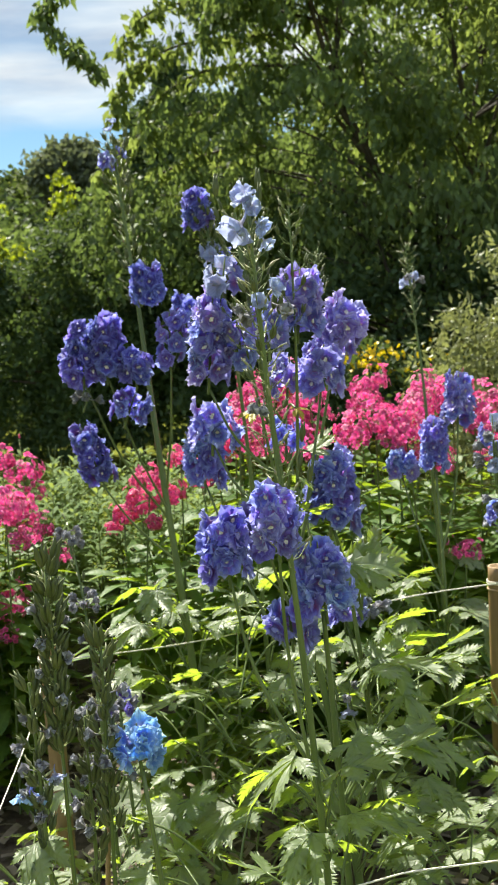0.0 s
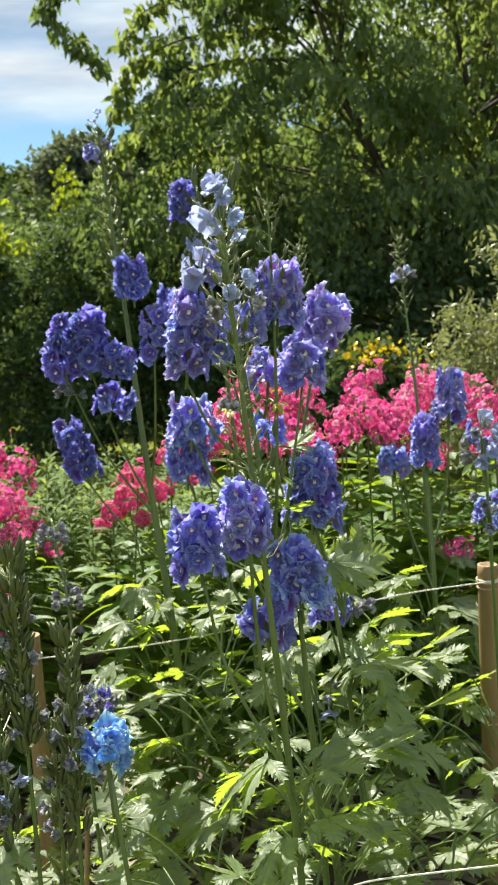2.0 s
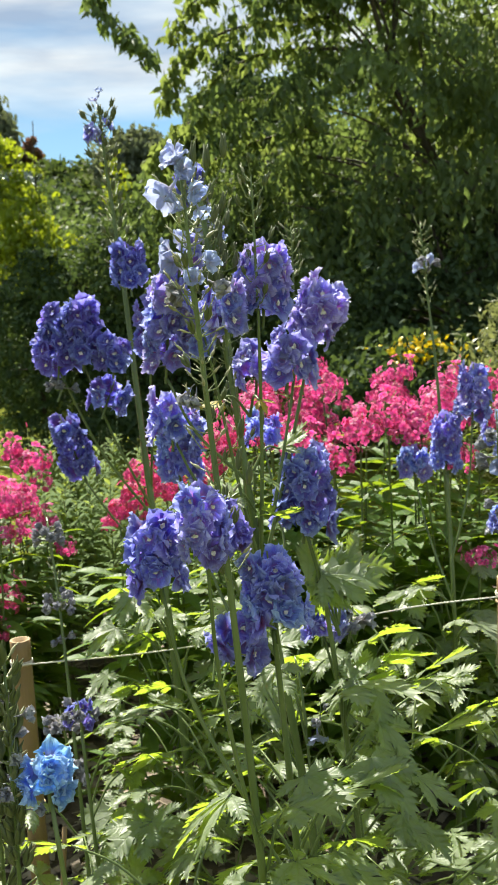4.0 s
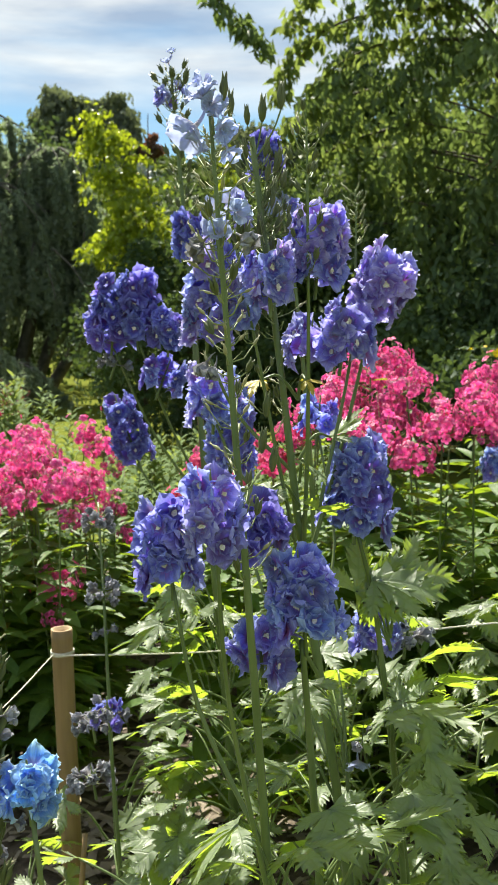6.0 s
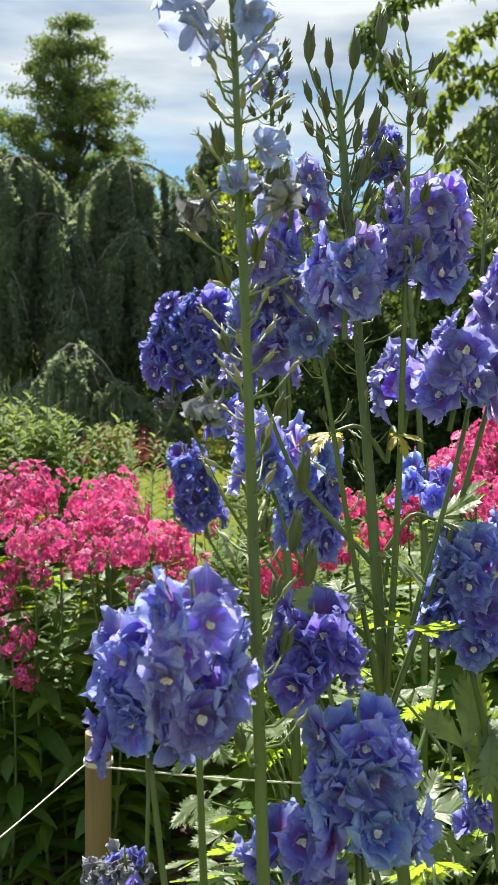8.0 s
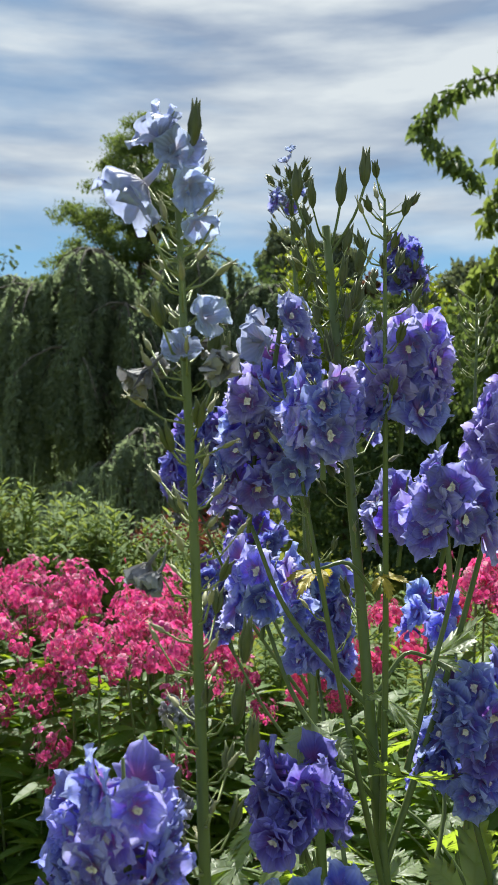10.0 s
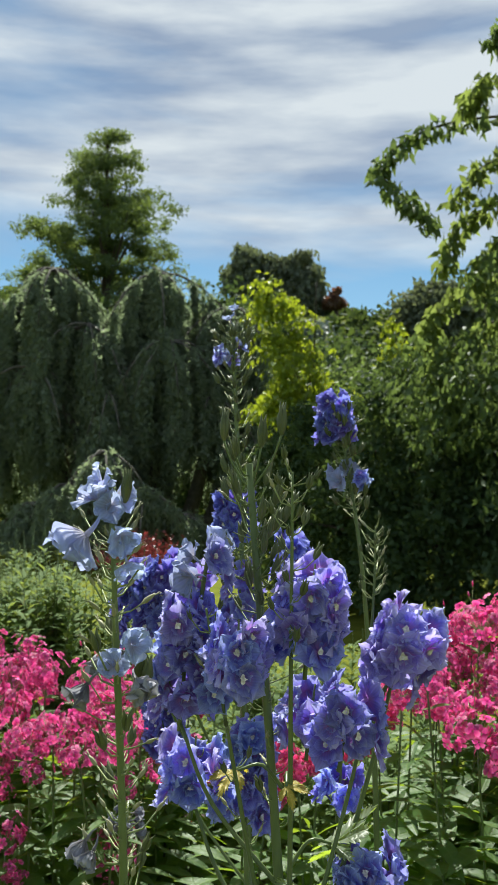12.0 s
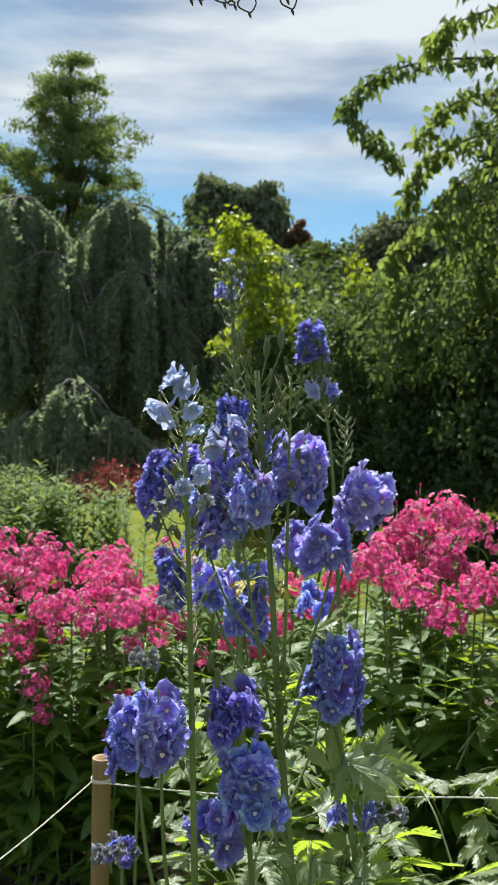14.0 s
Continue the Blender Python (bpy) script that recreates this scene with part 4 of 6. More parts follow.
stem_part(p7, [(0.490, 2.31, 0.82), (0.540, 2.35, 0.98), (0.562, 2.381, 1.15)], 0.0034, 0.0022, "side_stem", 5, 7)
stem_part(p7, [(0.488, 2.31, 0.72), (0.45, 2.42, 0.86), (0.433, 2.54, 0.99)], 0.0034, 0.0022, "side_stem", 5, 7)
rng = random.Random(37)
for x, y, z, yaw, pitch, roll, size in [(0.40, 2.255, 0.765, 3.6, 6, 20, 0.12), (0.37, 2.24, 0.77, -1.2, 22, 10, 0.10), (0.54, 2.24, 0.68, -0.4, 10, 0, 0.12), (0.58, 2.26, 0.60, 0.2, 0, 20, 0.12)]:
    add_leaf(p7, (0.484, 2.27, z - 0.05), (x, y, z), size, rng, yaw, pitch, roll)
leaves_round(p7, (0.48, 2.26), 20, 0.25, 0.74, 0.26, 0.12, 0.15, 0.10, 27)

p8 = thing("delphinium", (0.515, 2.42, 0.03), "shed delphinium spire with a few withered blue florets", "delphinium", DEL)
line = stem_part(p8, [(0.515, 2.42, 0.03), (0.508, 2.43, 0.7), (0.492, 2.46, 1.223), (0.478, 2.50, 1.48), (0.468, 2.51, 1.64)], 0.0068, 0.0012, n=6)
spent_pedicels(p8, line, 0.68, 1.0, 36, 0.022, 95, pods=0.2, buds=0.5, pod_size=0.8)
flower_spike(p8, (0.476, 2.505, 1.525), (0.474, 2.505, 1.552), ("dry", "bell"), 6, 0.024, 0.55, 96)
leaves_round(p8, (0.51, 2.43), 10, 0.30, 0.8, 0.2, 0.10, 0.13, 0.1, 28)

p9 = thing("delphinium", (0.56, 1.92, 0.03), "delphinium with loose pale blue withering clusters", "delphinium", DEL)
stem_part(p9, [(0.56, 1.92, 0.03), (0.552, 1.915, 0.5), (0.540, 1.905, 0.9), (0.532, 1.90, 1.16)], 0.0068, 0.0026, n=6)
flower_spike(p9, (0.528, 1.90, 1.095), (0.526, 1.90, 1.205), ("blue", "dry", "bell"), 12, 0.030, 0.72, 97, label="pale blue withering florets")
flower_spike(p9, (0.540, 1.90, 0.960), (0.536, 1.90, 1.04), ("dry", "blue"), 9, 0.026, 0.68, 98)
leaves_round(p9, (0.552, 1.915), 16, 0.2, 0.62, 0.22, 0.12, 0.14, 0.10, 29)

# low plants in front: seed heads, a bright blue cluster, a nodding bell
p10 = thing("delphinium", (-0.125, 1.18, 0.03), "low delphinium shoot with one bright sky-blue cluster", "delphinium", DEL)
stem_part(p10, [(-0.125, 1.18, 0.03), (-0.150, 1.175, 0.45), (-0.178, 1.17, 0.83)], 0.0050, 0.003, n=5)
flower_spike(p10, (-0.180, 1.17, 0.850), (-0.181, 1.17, 0.885), "sky", 8, 0.020, 0.80, 101, label="bright sky-blue ruffled cluster")
leaves_round(p10, (-0.13, 1.18), 9, 0.12, 0.52, 0.20, 0.12, 0.12, 0.09, 30)

p11 = thing("delphinium", (-0.29, 1.17, 0.03), "spent delphinium full of green-brown seed pods", "delphinium", DEL)
for i, (x0, y0, x1, y1, h, sd) in enumerate([(-0.29, 1.17, -0.287, 1.17, 1.13, 1), (-0.25, 1.18, -0.221, 1.17, 1.02, 2), (-0.31, 1.16, -0.322, 1.16, 0.97, 3), (-0.27, 1.20, -0.258, 1.20, 0.90, 4)]):
    ln = stem_part(p11, [(x0, y0, 0.03), ((x0 + x1) / 2, (y0 + y1) / 2, h * 0.5), (x1, y1, h)], 0.0050, 0.0020, "stem", 8, 7)
    spent_pedicels(p11, ln, 0.72 if i else 0.76, 1.0, (64, 36, 26, 20)[i], 0.011, 110 + sd, pods=0.85, buds=0.15, pod_size=1.55)
    top = flower_spike(p11, (x1, y1, h * 0.80), (x1, y1, h * 0.95), "dry", 8, 0.020, 0.50, 120 + sd, 0.001)
bell_at = flower_spike(p11, (-0.318, 1.17, 0.80), (-0.322, 1.17, 0.82), "dry", 3, 0.015, 0.45, 126, 0.001)
single_floret(p11, bell_at, (-0.336, 1.165, 0.812), (-0.2, -0.4, -1), "sky", 0.80, 2)
single_floret(p11, bell_at, (-0.300, 1.165, 0.835), (0.3, -0.4, -0.8), "bell", 0.5, 1)
rng = random.Random(39)
add_leaf(p11, (-0.30, 1.17, 0.6), (-0.335, 1.16, 0.735), 0.075, rng, -1.2, 10, 20)
leaves_round(p11, (-0.29, 1.17), 12, 0.08, 0.46, 0.20, 0.10, 0.12, 0.09, 31)

p12 = thing("delphinium", (-0.36, 1.95, 0.03), "spent delphinium stem with grey withered flowers", "delphinium", DEL)
ln = stem_part(p12, [(-0.36, 1.95, 0.03), (-0.38, 1.99, 0.45), (-0.414, 2.077, 0.80), (-0.466, 2.21, 0.99)], 0.0052, 0.0020, n=6)
spent_pedicels(p12, ln, 0.65, 1.0, 14, 0.018, 131, pods=0.2, buds=0.5)
flower_spike(p12, (-0.460, 2.195, 0.935), (-0.464, 2.205, 0.975), "dry", 8, 0.020, 0.68, 132, label="grey withered florets")
flower_spike(p12, (-0.414, 2.077, 0.805), (-0.416, 2.08, 0.84), "dry", 8, 0.024, 0.65, 133)
flower_spike(p12, (-0.404, 2.05, 0.74), (-0.406, 2.055, 0.75), "dry", 3, 0.015, 0.5, 134)
leaves_round(p12, (-0.37, 1.97), 14, 0.12, 0.55, 0.2, 0.10, 0.13, 0.09, 32)

p13 = thing("delphinium", (-0.275, 1.74, 0.03), "short spent delphinium with slate-blue withered florets", "delphinium", DEL)
stem_part(p13, [(-0.275, 1.74, 0.03), (-0.285, 1.75, 0.35), (-0.300, 1.763, 0.66)], 0.0052, 0.003, n=5)
flower_spike(p13, (-0.300, 1.763, 0.680), (-0.302, 1.763, 0.712), ("dark", "dry"), 8, 0.024, 0.62, 141, label="slate-blue withered florets")
flower_spike(p13, (-0.345, 1.80, 0.650), (-0.348, 1.80, 0.675), "dry", 8, 0.024, 0.65, 142)
flower_spike(p13, (-0.345, 1.79, 0.545), (-0.348, 1.79, 0.57), "dry", 9, 0.030, 0.7, 143)
leaves_round(p13, (-0.28, 1.74), 14, 0.10, 0.50, 0.22, 0.12, 0.15, 0.10, 33)

# young leafy clumps that fill the border between the stems
for i, (x, y, n, z1, rad, sz, sd) in enumerate([(-0.08, 1.45, 14, 0.62, 0.28, 0.17, 1), (0.34, 1.95, 15, 0.78, 0.30, 0.16, 2), (-0.06, 1.88, 24, 0.84, 0.26, 0.16, 3), (0.10, 2.05, 22, 0.90, 0.26, 0.15, 4), (0.33, 1.45, 13, 0.66, 0.28, 0.17, 5),
                                                (0.27, 2.42, 14, 0.86, 0.24, 0.14, 6), (-0.25, 2.35, 16, 0.74, 0.24, 0.14, 7), (0.02, 1.02, 14, 0.50, 0.24, 0.17, 8), (0.30, 1.08, 11, 0.50, 0.24, 0.17, 9), (0.55, 1.80, 12, 0.56, 0.26, 0.16, 10), (-0.58, 1.95, 14, 0.30, 0.24, 0.13, 11)]):
    p = thing("delphinium_clump", (x, y, 0.03), "leafy delphinium clump with jagged backlit green leaves", "delphinium", "leafy clumps")
    leaves_round(p, (x, y), n, 0.16, z1, rad, rad * 0.6, sz, sz * 0.75, 200 + sd)
    if i in (4, 9):
        add_leaf(p, (x, y, 0.1), (x - 0.03, y - 0.08, 0.42), 0.11, random.Random(sd), mesh=OLD_LEAF)


# ---- phlox ----
def phlox_head(name, mat, seed, w=0.062, h=0.075, n=62):
    """A domed panicle of flat five-petalled flowers on thin branchlets, with a few buds."""
    rng = random.Random(seed)
    b = Build()
    for i in range(n):
        a, q = rng.uniform(0, 6.28), rng.random() ** 0.6
        el = math.acos(1 - 1.25 * q)
        d = Vector((math.sin(el) * math.cos(a), math.sin(el) * math.sin(a), math.cos(el)))
        lump = 1 + 0.28 * math.sin(3 * a + seed) * math.sin(el * 2)
        p = Vector((d.x * w, d.y * w, d.z * h * (1.25 - 0.25 * math.sin(el)))) * rng.uniform(0.55, 1.15) * lump
        face = (d + Vector((rng.uniform(-0.4, 0.4), rng.uniform(-0.4, 0.4), rng.uniform(-0.2, 0.4)))).normalized()
        m = aim(p, face, rng.uniform(0, 6.28))
        if rng.random() < 0.12:
            b.tube([p - face * 0.012, p - face * 0.004, p + face * 0.004], [0.001, 0.0024, 0.0008], 4, 0)
        else:
            r = 0.0125 * rng.uniform(0.85, 1.15)
            for k in range(5):
                t = 1.2566 * k
                c, s = math.cos, math.sin
                z1, z2 = rng.uniform(-0.12, 0.16) * r, rng.uniform(-0.3, 0.1) * r
                pts = [[(0.1 * r * c(t), 0.1 * r * s(t), 0)] * 3,
                       [(0.75 * r * c(t - 0.62), 0.75 * r * s(t - 0.62), z1), (0.72 * r * c(t), 0.72 * r * s(t), z1 + 0.08 * r), (0.75 * r * c(t + 0.62), 0.75 * r * s(t + 0.62), z1)],
                       [(1.08 * r * c(t - 0.34), 1.08 * r * s(t - 0.34), z2), (1.16 * r * c(t), 1.16 * r * s(t), z2), (1.08 * r * c(t + 0.34), 1.08 * r * s(t + 0.34), z2)]]
                k0 = len(b.v)
                for row, v in zip(pts, (0.0, 0.6, 1.0)):
                    for j, q3 in enumerate(row):
                        b.v.append(tuple(m @ Vector(q3)))
                        b.uv.append(((j - 1) * 0.4, v))
                b.f += [(k0, k0 + 3, k0 + 4), (k0, k0 + 4, k0 + 5), (k0 + 3, k0 + 6, k0 + 7, k0 + 4), (k0 + 4, k0 + 7, k0 + 8, k0 + 5)]
                b.mi += [0] * 4
        b.tube([(0, 0, -0.03 + 0.02 * rng.random()), p * 0.5 + Vector((0, 0, -0.012)), p - face * 0.004], [0.0011, 0.0008, 0.0007], 3, 1)
    return b.mesh(name, [mat, M_TWIG])


def lance_leaf(seed, length=1.0, width=0.16):
    rng = random.Random(seed)
    b = Build()
    rows, uvs = [], []
    droop = rng.uniform(0.1, 0.5)
    for i in range(7):
        s = i / 6
        w = width * (math.sin(math.pi * min(1, 0.10 + 0.90 * s ** 0.85)) ** 0.8) + 0.002
        z = -droop * s * s
        rows.append([(s, -w, z + 0.25 * w), (s, 0, z), (s, w, z + 0.25 * w)])
        uvs.append([(-w, s), (0, s), (w, s)])
    b.grid(rows, uvs)
    return b.mesh("leaf", [M_PHLOX_LEAF])


def low_foliage(seed):
    """The crowded lower leaves of a phlox stem, per metre of stem height."""
    rng = random.Random(seed)
    b = Build()
    for i in range(30):
        z = rng.uniform(0.08, 0.72)
        a = rng.uniform(0, 6.28)
        ln, w = rng.uniform(0.10, 0.17), rng.uniform(0.014, 0.022)
        r = rng.uniform(0.0, 0.07)
        o, t = Vector((math.cos(a), math.sin(a), rng.uniform(-0.1, 0.5))), Vector((-math.sin(a), math.cos(a), rng.uniform(-0.3, 0.3)))
        p = Vector((math.cos(a) * r, math.sin(a) * r, z))
        rows, uvs = [], []
        for s, q in ((0, 0.2), (0.25, 0.8), (0.55, 1.0), (0.8, 0.6), (1.0, 0.05)):
            c = p + o * ln * s - Vector((0, 0, 0.35 * ln * s * s))
            rows.append([c - t * w * q + Vector((0, 0, 0.003)), c, c + t * w * q + Vector((0, 0, 0.003))])
            uvs.append([(-0.14 * q, s), (0, s), (0.14 * q, s)])
        b.grid(rows, uvs)
    return b.mesh("low_foliage", [M_PHLOX_LEAF])


LOW = [low_foliage(i) for i in range(4)]
HEADS = [phlox_head("flower_head", M_PHLOX, i, 0.052 + 0.010 * (i % 3), 0.062 + 0.02 * (i % 2), 38 + 6 * (i % 3)) for i in range(5)]
RED_HEADS = [phlox_head("flower_head", M_PHLOX_RED, 30 + i, 0.052, 0.065, 46) for i in range(2)]
LANCE = [lance_leaf(i, 1, 0.13 + 0.02 * (i % 3)) for i in range(5)]


def phlox(x, y, z, seed, heads=HEADS, scale=1.0, group="phlox in bloom", colour="pink"):
    """One phlox stem from the soil to a flower head at height z, with opposite pairs of leaves."""
    rng = random.Random(seed)
    bx, by = x + rng.uniform(-0.08, 0.08), y + rng.uniform(-0.06, 0.08)
    plant = thing("phlox", (bx, by, 0.03), f"{colour} phlox in full bloom above dark green lance leaves", "phlox", group)
    line = stem_part(plant, [(bx, by, 0.03), ((bx + x) / 2 + rng.uniform(-0.02, 0.02), (by + y) / 2, z * 0.5), (x, y, z - 0.02)], 0.0045, 0.0026, "stem", 6, 6)
    m = aim(Vector((x, y, z - 0.012)) - plant.location, (rng.uniform(-0.2, 0.2), rng.uniform(-0.3, 0.05), 1), rng.uniform(0, 6.28), scale * rng.uniform(0.85, 1.15))
    part("flower_head", rng.choice(heads), plant, m)
    if rng.random() < 0.6:
        a = rng.uniform(0, 6.28)
        m = aim(Vector((x + 0.06 * math.cos(a), y + 0.06 * math.sin(a), z - rng.uniform(0.05, 0.09))) - plant.location, (math.cos(a) * 0.6, math.sin(a) * 0.6, 1), a, scale * 0.62)
        part("flower_head", rng.choice(heads), plant, m)
    tagged(part("low_foliage", rng.choice(LOW), plant, Matrix.Translation(Vector((x - bx, y - by, 0)) * 0.35) @ Matrix.Rotation(rng.uniform(0, 6.28), 4, "Z") @ Matrix.Scale(min(1.15, z), 4)), kind="stuff")
    a = rng.uniform(0, 3.14)
    k = 13
    for i in range(k):
        s = 0.22 + 0.73 * i / (k - 1)
        j = min(int(s * (len(line) - 1)), len(line) - 2)
        p = line[j].lerp(line[j + 1], s * (len(line) - 1) - j)
        a += 1.57 + rng.uniform(-0.3, 0.3)
        for side in (0, 3.14159):
            yaw = a + side + rng.uniform(-0.2, 0.2)
            size = (0.145 - 0.05 * abs(s - 0.5) * 2) * rng.uniform(0.8, 1.15) * (0.6 if i > k - 3 else 1)
            mm = Matrix.Translation(p - plant.location) @ Matrix.Rotation(yaw, 4, "Z") @ Matrix.Rotation(radians(rng.uniform(-35, 15)), 4, "Y") @ Matrix.Rotation(radians(rng.uniform(-25, 25)), 4, "X") @ Matrix.Scale(size, 4)
            part("leaf", rng.choice(LANCE), plant, mm)
    return plant


rng = random.Random(77)
# left clump
for i in range(46):
    x, y = rng.uniform(-1.85, -0.72), rng.uniform(2.55, 3.30)
    phlox(x, y, 0.96 + 0.10 * rng.random() + 0.06 * (y - 3.0) - 0.10 * max(0, x + 0.95) / 0.25, 300 + i)
for i, (x, y, z) in enumerate([(-0.79, 3.05, 0.86), (-0.74, 3.10, 0.80), (-0.83, 3.0, 0.90), (-0.77, 2.68, 0.675), (-1.04, 2.72, 0.93), (-1.12, 2.66, 0.86), (-1.20, 2.60, 0.78), (-1.0, 2.55, 0.72)]):
    phlox(x, y, z, 340 + i)
# right clump
for i in range(56):
    x, y = rng.uniform(-0.05, 1.15), rng.uniform(2.62, 3.45)
    crest = 1.25 - 0.35 * abs(x - 0.28) ** 1.3 * 0.45
    phlox(x, y, crest - 0.16 * rng.random() + 0.05 * (y - 3.0), 400 + i)
for i, (x, y, z) in enumerate([(0.168, 3.12, 1.28), (0.10, 3.05, 1.26), (0.378, 2.64, 1.16), (0.30, 2.62, 1.12), (0.45, 2.66, 1.14), (0.148, 2.64, 1.09), (0.22, 2.62, 1.05), (0.05, 2.72, 1.12), (0.56, 2.72, 1.02), (0.46, 2.60, 1.12)]):
    phlox(x, y, z, 450 + i)
# redder ones between
for i, (x, y, z) in enumerate([(-0.29, 2.56, 1.04), (-0.24, 2.58, 0.99), (-0.33, 2.60, 0.97), (-0.20, 2.62, 1.09), (-0.38, 2.62, 0.93), (-0.15, 2.70, 1.02), (-0.10, 2.75, 1.10)]):
    phlox(x, y, z, 470 + i, RED_HEADS, 0.9, "rose-red phlox", "rose-red")
phlox(0.574, 2.40, 0.81, 480, HEADS, 0.55)


# ---- goldenrod-like shoots behind the left phlox ----
def shoot(x, y, h, seed):
    rng = random.Random(seed)
    plant = thing("leafy_shoot", (x, y, 0.03), "tall soft green leafy shoot, not yet in flower", "perennial", "green shoots")
    line = stem_part(plant, [(x, y, 0.03), (x + rng.uniform(-0.02, 0.02), y, h * 0.55), (x + rng.uniform(-0.05, 0.05), y + rng.uniform(-0.04, 0.04), h)], 0.0035, 0.0012, "stem", 6, 5)
    b = Build()
    a = 0.0
    n = 105
    for i in range(n):
        s = 0.16 + 0.75 * i / n
        xk = s * (len(line) - 1)
        j = min(int(xk), len(line) - 2)
        p = line[j].lerp(line[j + 1], xk - j) - plant.location
        a += 2.4
        ln = 0.095 * (1.08 - 0.62 * s) + 0.018
        o = Vector((math.cos(a), math.sin(a), rng.uniform(0.1, 0.9))).normalized()
        w = Vector((-math.sin(a), math.cos(a), 0)) * ln * 0.15
        q = p + o * ln * 0.55
        e = p + o * ln - Vector((0, 0, ln * rng.uniform(0.05, 0.3)))
        b.grid([[p - w * 0.3, p + w * 0.3], [q - w, q + w], [e - w * 0.1, e + w * 0.1]], [[(-0.1, 0), (0.1, 0)], [(-0.1, 0.5), (0.1, 0.5)], [(0, 1), (0, 1)]])
    part("foliage", b.mesh("foliage", [M_SHOOT]), plant)


rng = random.Random(9)
for i in range(150):
    x = rng.uniform(-3.2, -0.9) if i % 3 else rng.uniform(-1.0, -0.2)
    y = rng.uniform(3.40, 5.2)
    top = 1.24 if x < -1.45 else 0.92
    shoot(x, y, top * rng.uniform(0.84, 1.06), 500 + i)
for i in range(60):
    shoot(rng.uniform(-2.5, -1.5), rng.uniform(3.5, 4.3), rng.uniform(1.12, 1.38), 700 + i)
for i in range(36):
    x = rng.uniform(-2.25, -1.62)
    shoot(x, rng.uniform(3.7, 4.2), rng.uniform(1.30, 1.50) - 0.26 * (x + 2.25), 800 + i)
shoot(-1.93, 3.92, 1.30, 560)
shoot(-0.86, 4.02, 0.99, 561)


# ---- bamboo stakes and string ----
def bamboo(x, y, h, r, lean, label):
    stake = thing("bamboo_stake", (x, y, -0.1), label, "stake", "bamboo stakes")
    d = Vector((lean[0], lean[1], 1)).normalized()
    b = Build()
    zs, rs = [], []
    n = 40
    knots = [h - 0.055, h - 0.39, h - 0.72]
    for i in range(n + 1):
        z = (h + 0.1) * i / n
        bump = sum(math.exp(-((z - 0.1 - k) / 0.006) ** 2) for k in knots)
        zs.append(d * z)
        rs.append(r * (1.0 + 0.07 * bump + 0.012 * math.sin(9 * z)))
    b.tube(zs, rs, 20, 0, cap=False)
    # rim and hollow
    k = len(b.v) - 20
    top = d * (h + 0.1)
    inner = []
    ring = [Vector(v) for v in b.v[k:]]
    for scale, dz in ((0.80, 0.0), (0.76, -0.10)):
        s0 = len(b.v)
        for v in ring:
            b.v.append(tuple(top + (v - top) * scale + d * dz))
            b.uv.append((0, 0))
        inner.append(s0)
    for j in range(20):
        q = (j + 1) % 20
        b.f.append((k + j, k + q, inner[0] + q, inner[0] + j))
        b.mi.append(1)
        b.f.append((inner[0] + j, inner[0] + q, inner[1] + q, inner[1] + j))
        b.mi.append(1)
    b.f.append(tuple(inner[1] + j for j in range(20)))
    b.mi.append(1)
    part("cane", b.mesh("cane", [M_BAMBOO, M_BAMBOO_IN]), stake)
    for k in knots:
        if k > -0.05:
            ring = Build()
            c = d * (k + 0.1)
            s = d.orthogonal().normalized()
            u = d.cross(s)
            ring.tube([c + (s * math.cos(a) + u * math.sin(a)) * r * 1.055 for a in (2 * math.pi * j / 24 for j in range(25))], [0.0022] * 25, 6)
            part("node", ring.mesh("node", [M_BAMBOO_IN]), stake, None, "darker raised ring of a bamboo node")
    return stake


bamboo(-0.514, 2.073, 0.741, 0.0225, (0.004, 0.0), "thick tan bamboo stake with an open hollow top, tied with string")
bamboo(0.570, 2.118, 0.827, 0.0235, (0.014, 0.0), "thick weathered bamboo stake with an open hollow top")
thin = thing("cane_stake", (-0.36, 1.66, -0.05), "thin orange-brown garden cane leaning in the soil", "stake", "bamboo stakes")
stem_part(thin, [(-0.36, 1.66, -0.05), (-0.345, 1.68, 0.3), (-0.33, 1.70, 0.50)], 0.006, 0.005, "cane", 5, 8, M_BAMBOO)
bamboo(-0.345, 0.88, 0.90, 0.011, (0.0, 0.0), "bamboo stake at the front corner holding the string")
bamboo(0.98, 1.00, 0.86, 0.016, (0.0, 0.0), "bamboo stake at the front corner holding the string")


def string(points, r, label):
    b = Build()
    line = bent(points, 40)
    for ph in (0, 2.09, 4.19):
        path = []
        for i, p in enumerate(line):
            d = (line[min(i + 1, len(line) - 1)] - line[max(0, i - 1)]).normalized()
            s = d.cross(Vector((0, 0, 1))).normalized()
            u = s.cross(d)
            a = ph + i * 0.9
            path.append(p + (s * math.cos(a) + u * math.sin(a)) * r * 0.55)
        b.tube(path, [r * 0.62] * len(path), 5)
    return tagged(new("string", b.mesh("string", [M_STRING])), label, "string", "string between the stakes")


string([(-0.514, 2.048, 0.690), (-0.18, 2.06, 0.708), (0.20, 2.09, 0.750), (0.396, 2.09, 0.778), (0.585, 2.092, 0.792)], 0.0016, "taut off-white twine tied between bamboo stakes")
string([(-0.522, 2.050, 0.692), (-0.420, 1.555, 0.765), (-0.338, 0.90, 0.845)], 0.0010, "taut off-white twine running to the front stake")
string([(0.606, 2.112, 0.62), (0.80, 1.55, 0.64), (0.97, 1.01, 0.66)], 0.0016, "taut off-white twine running to the front stake")
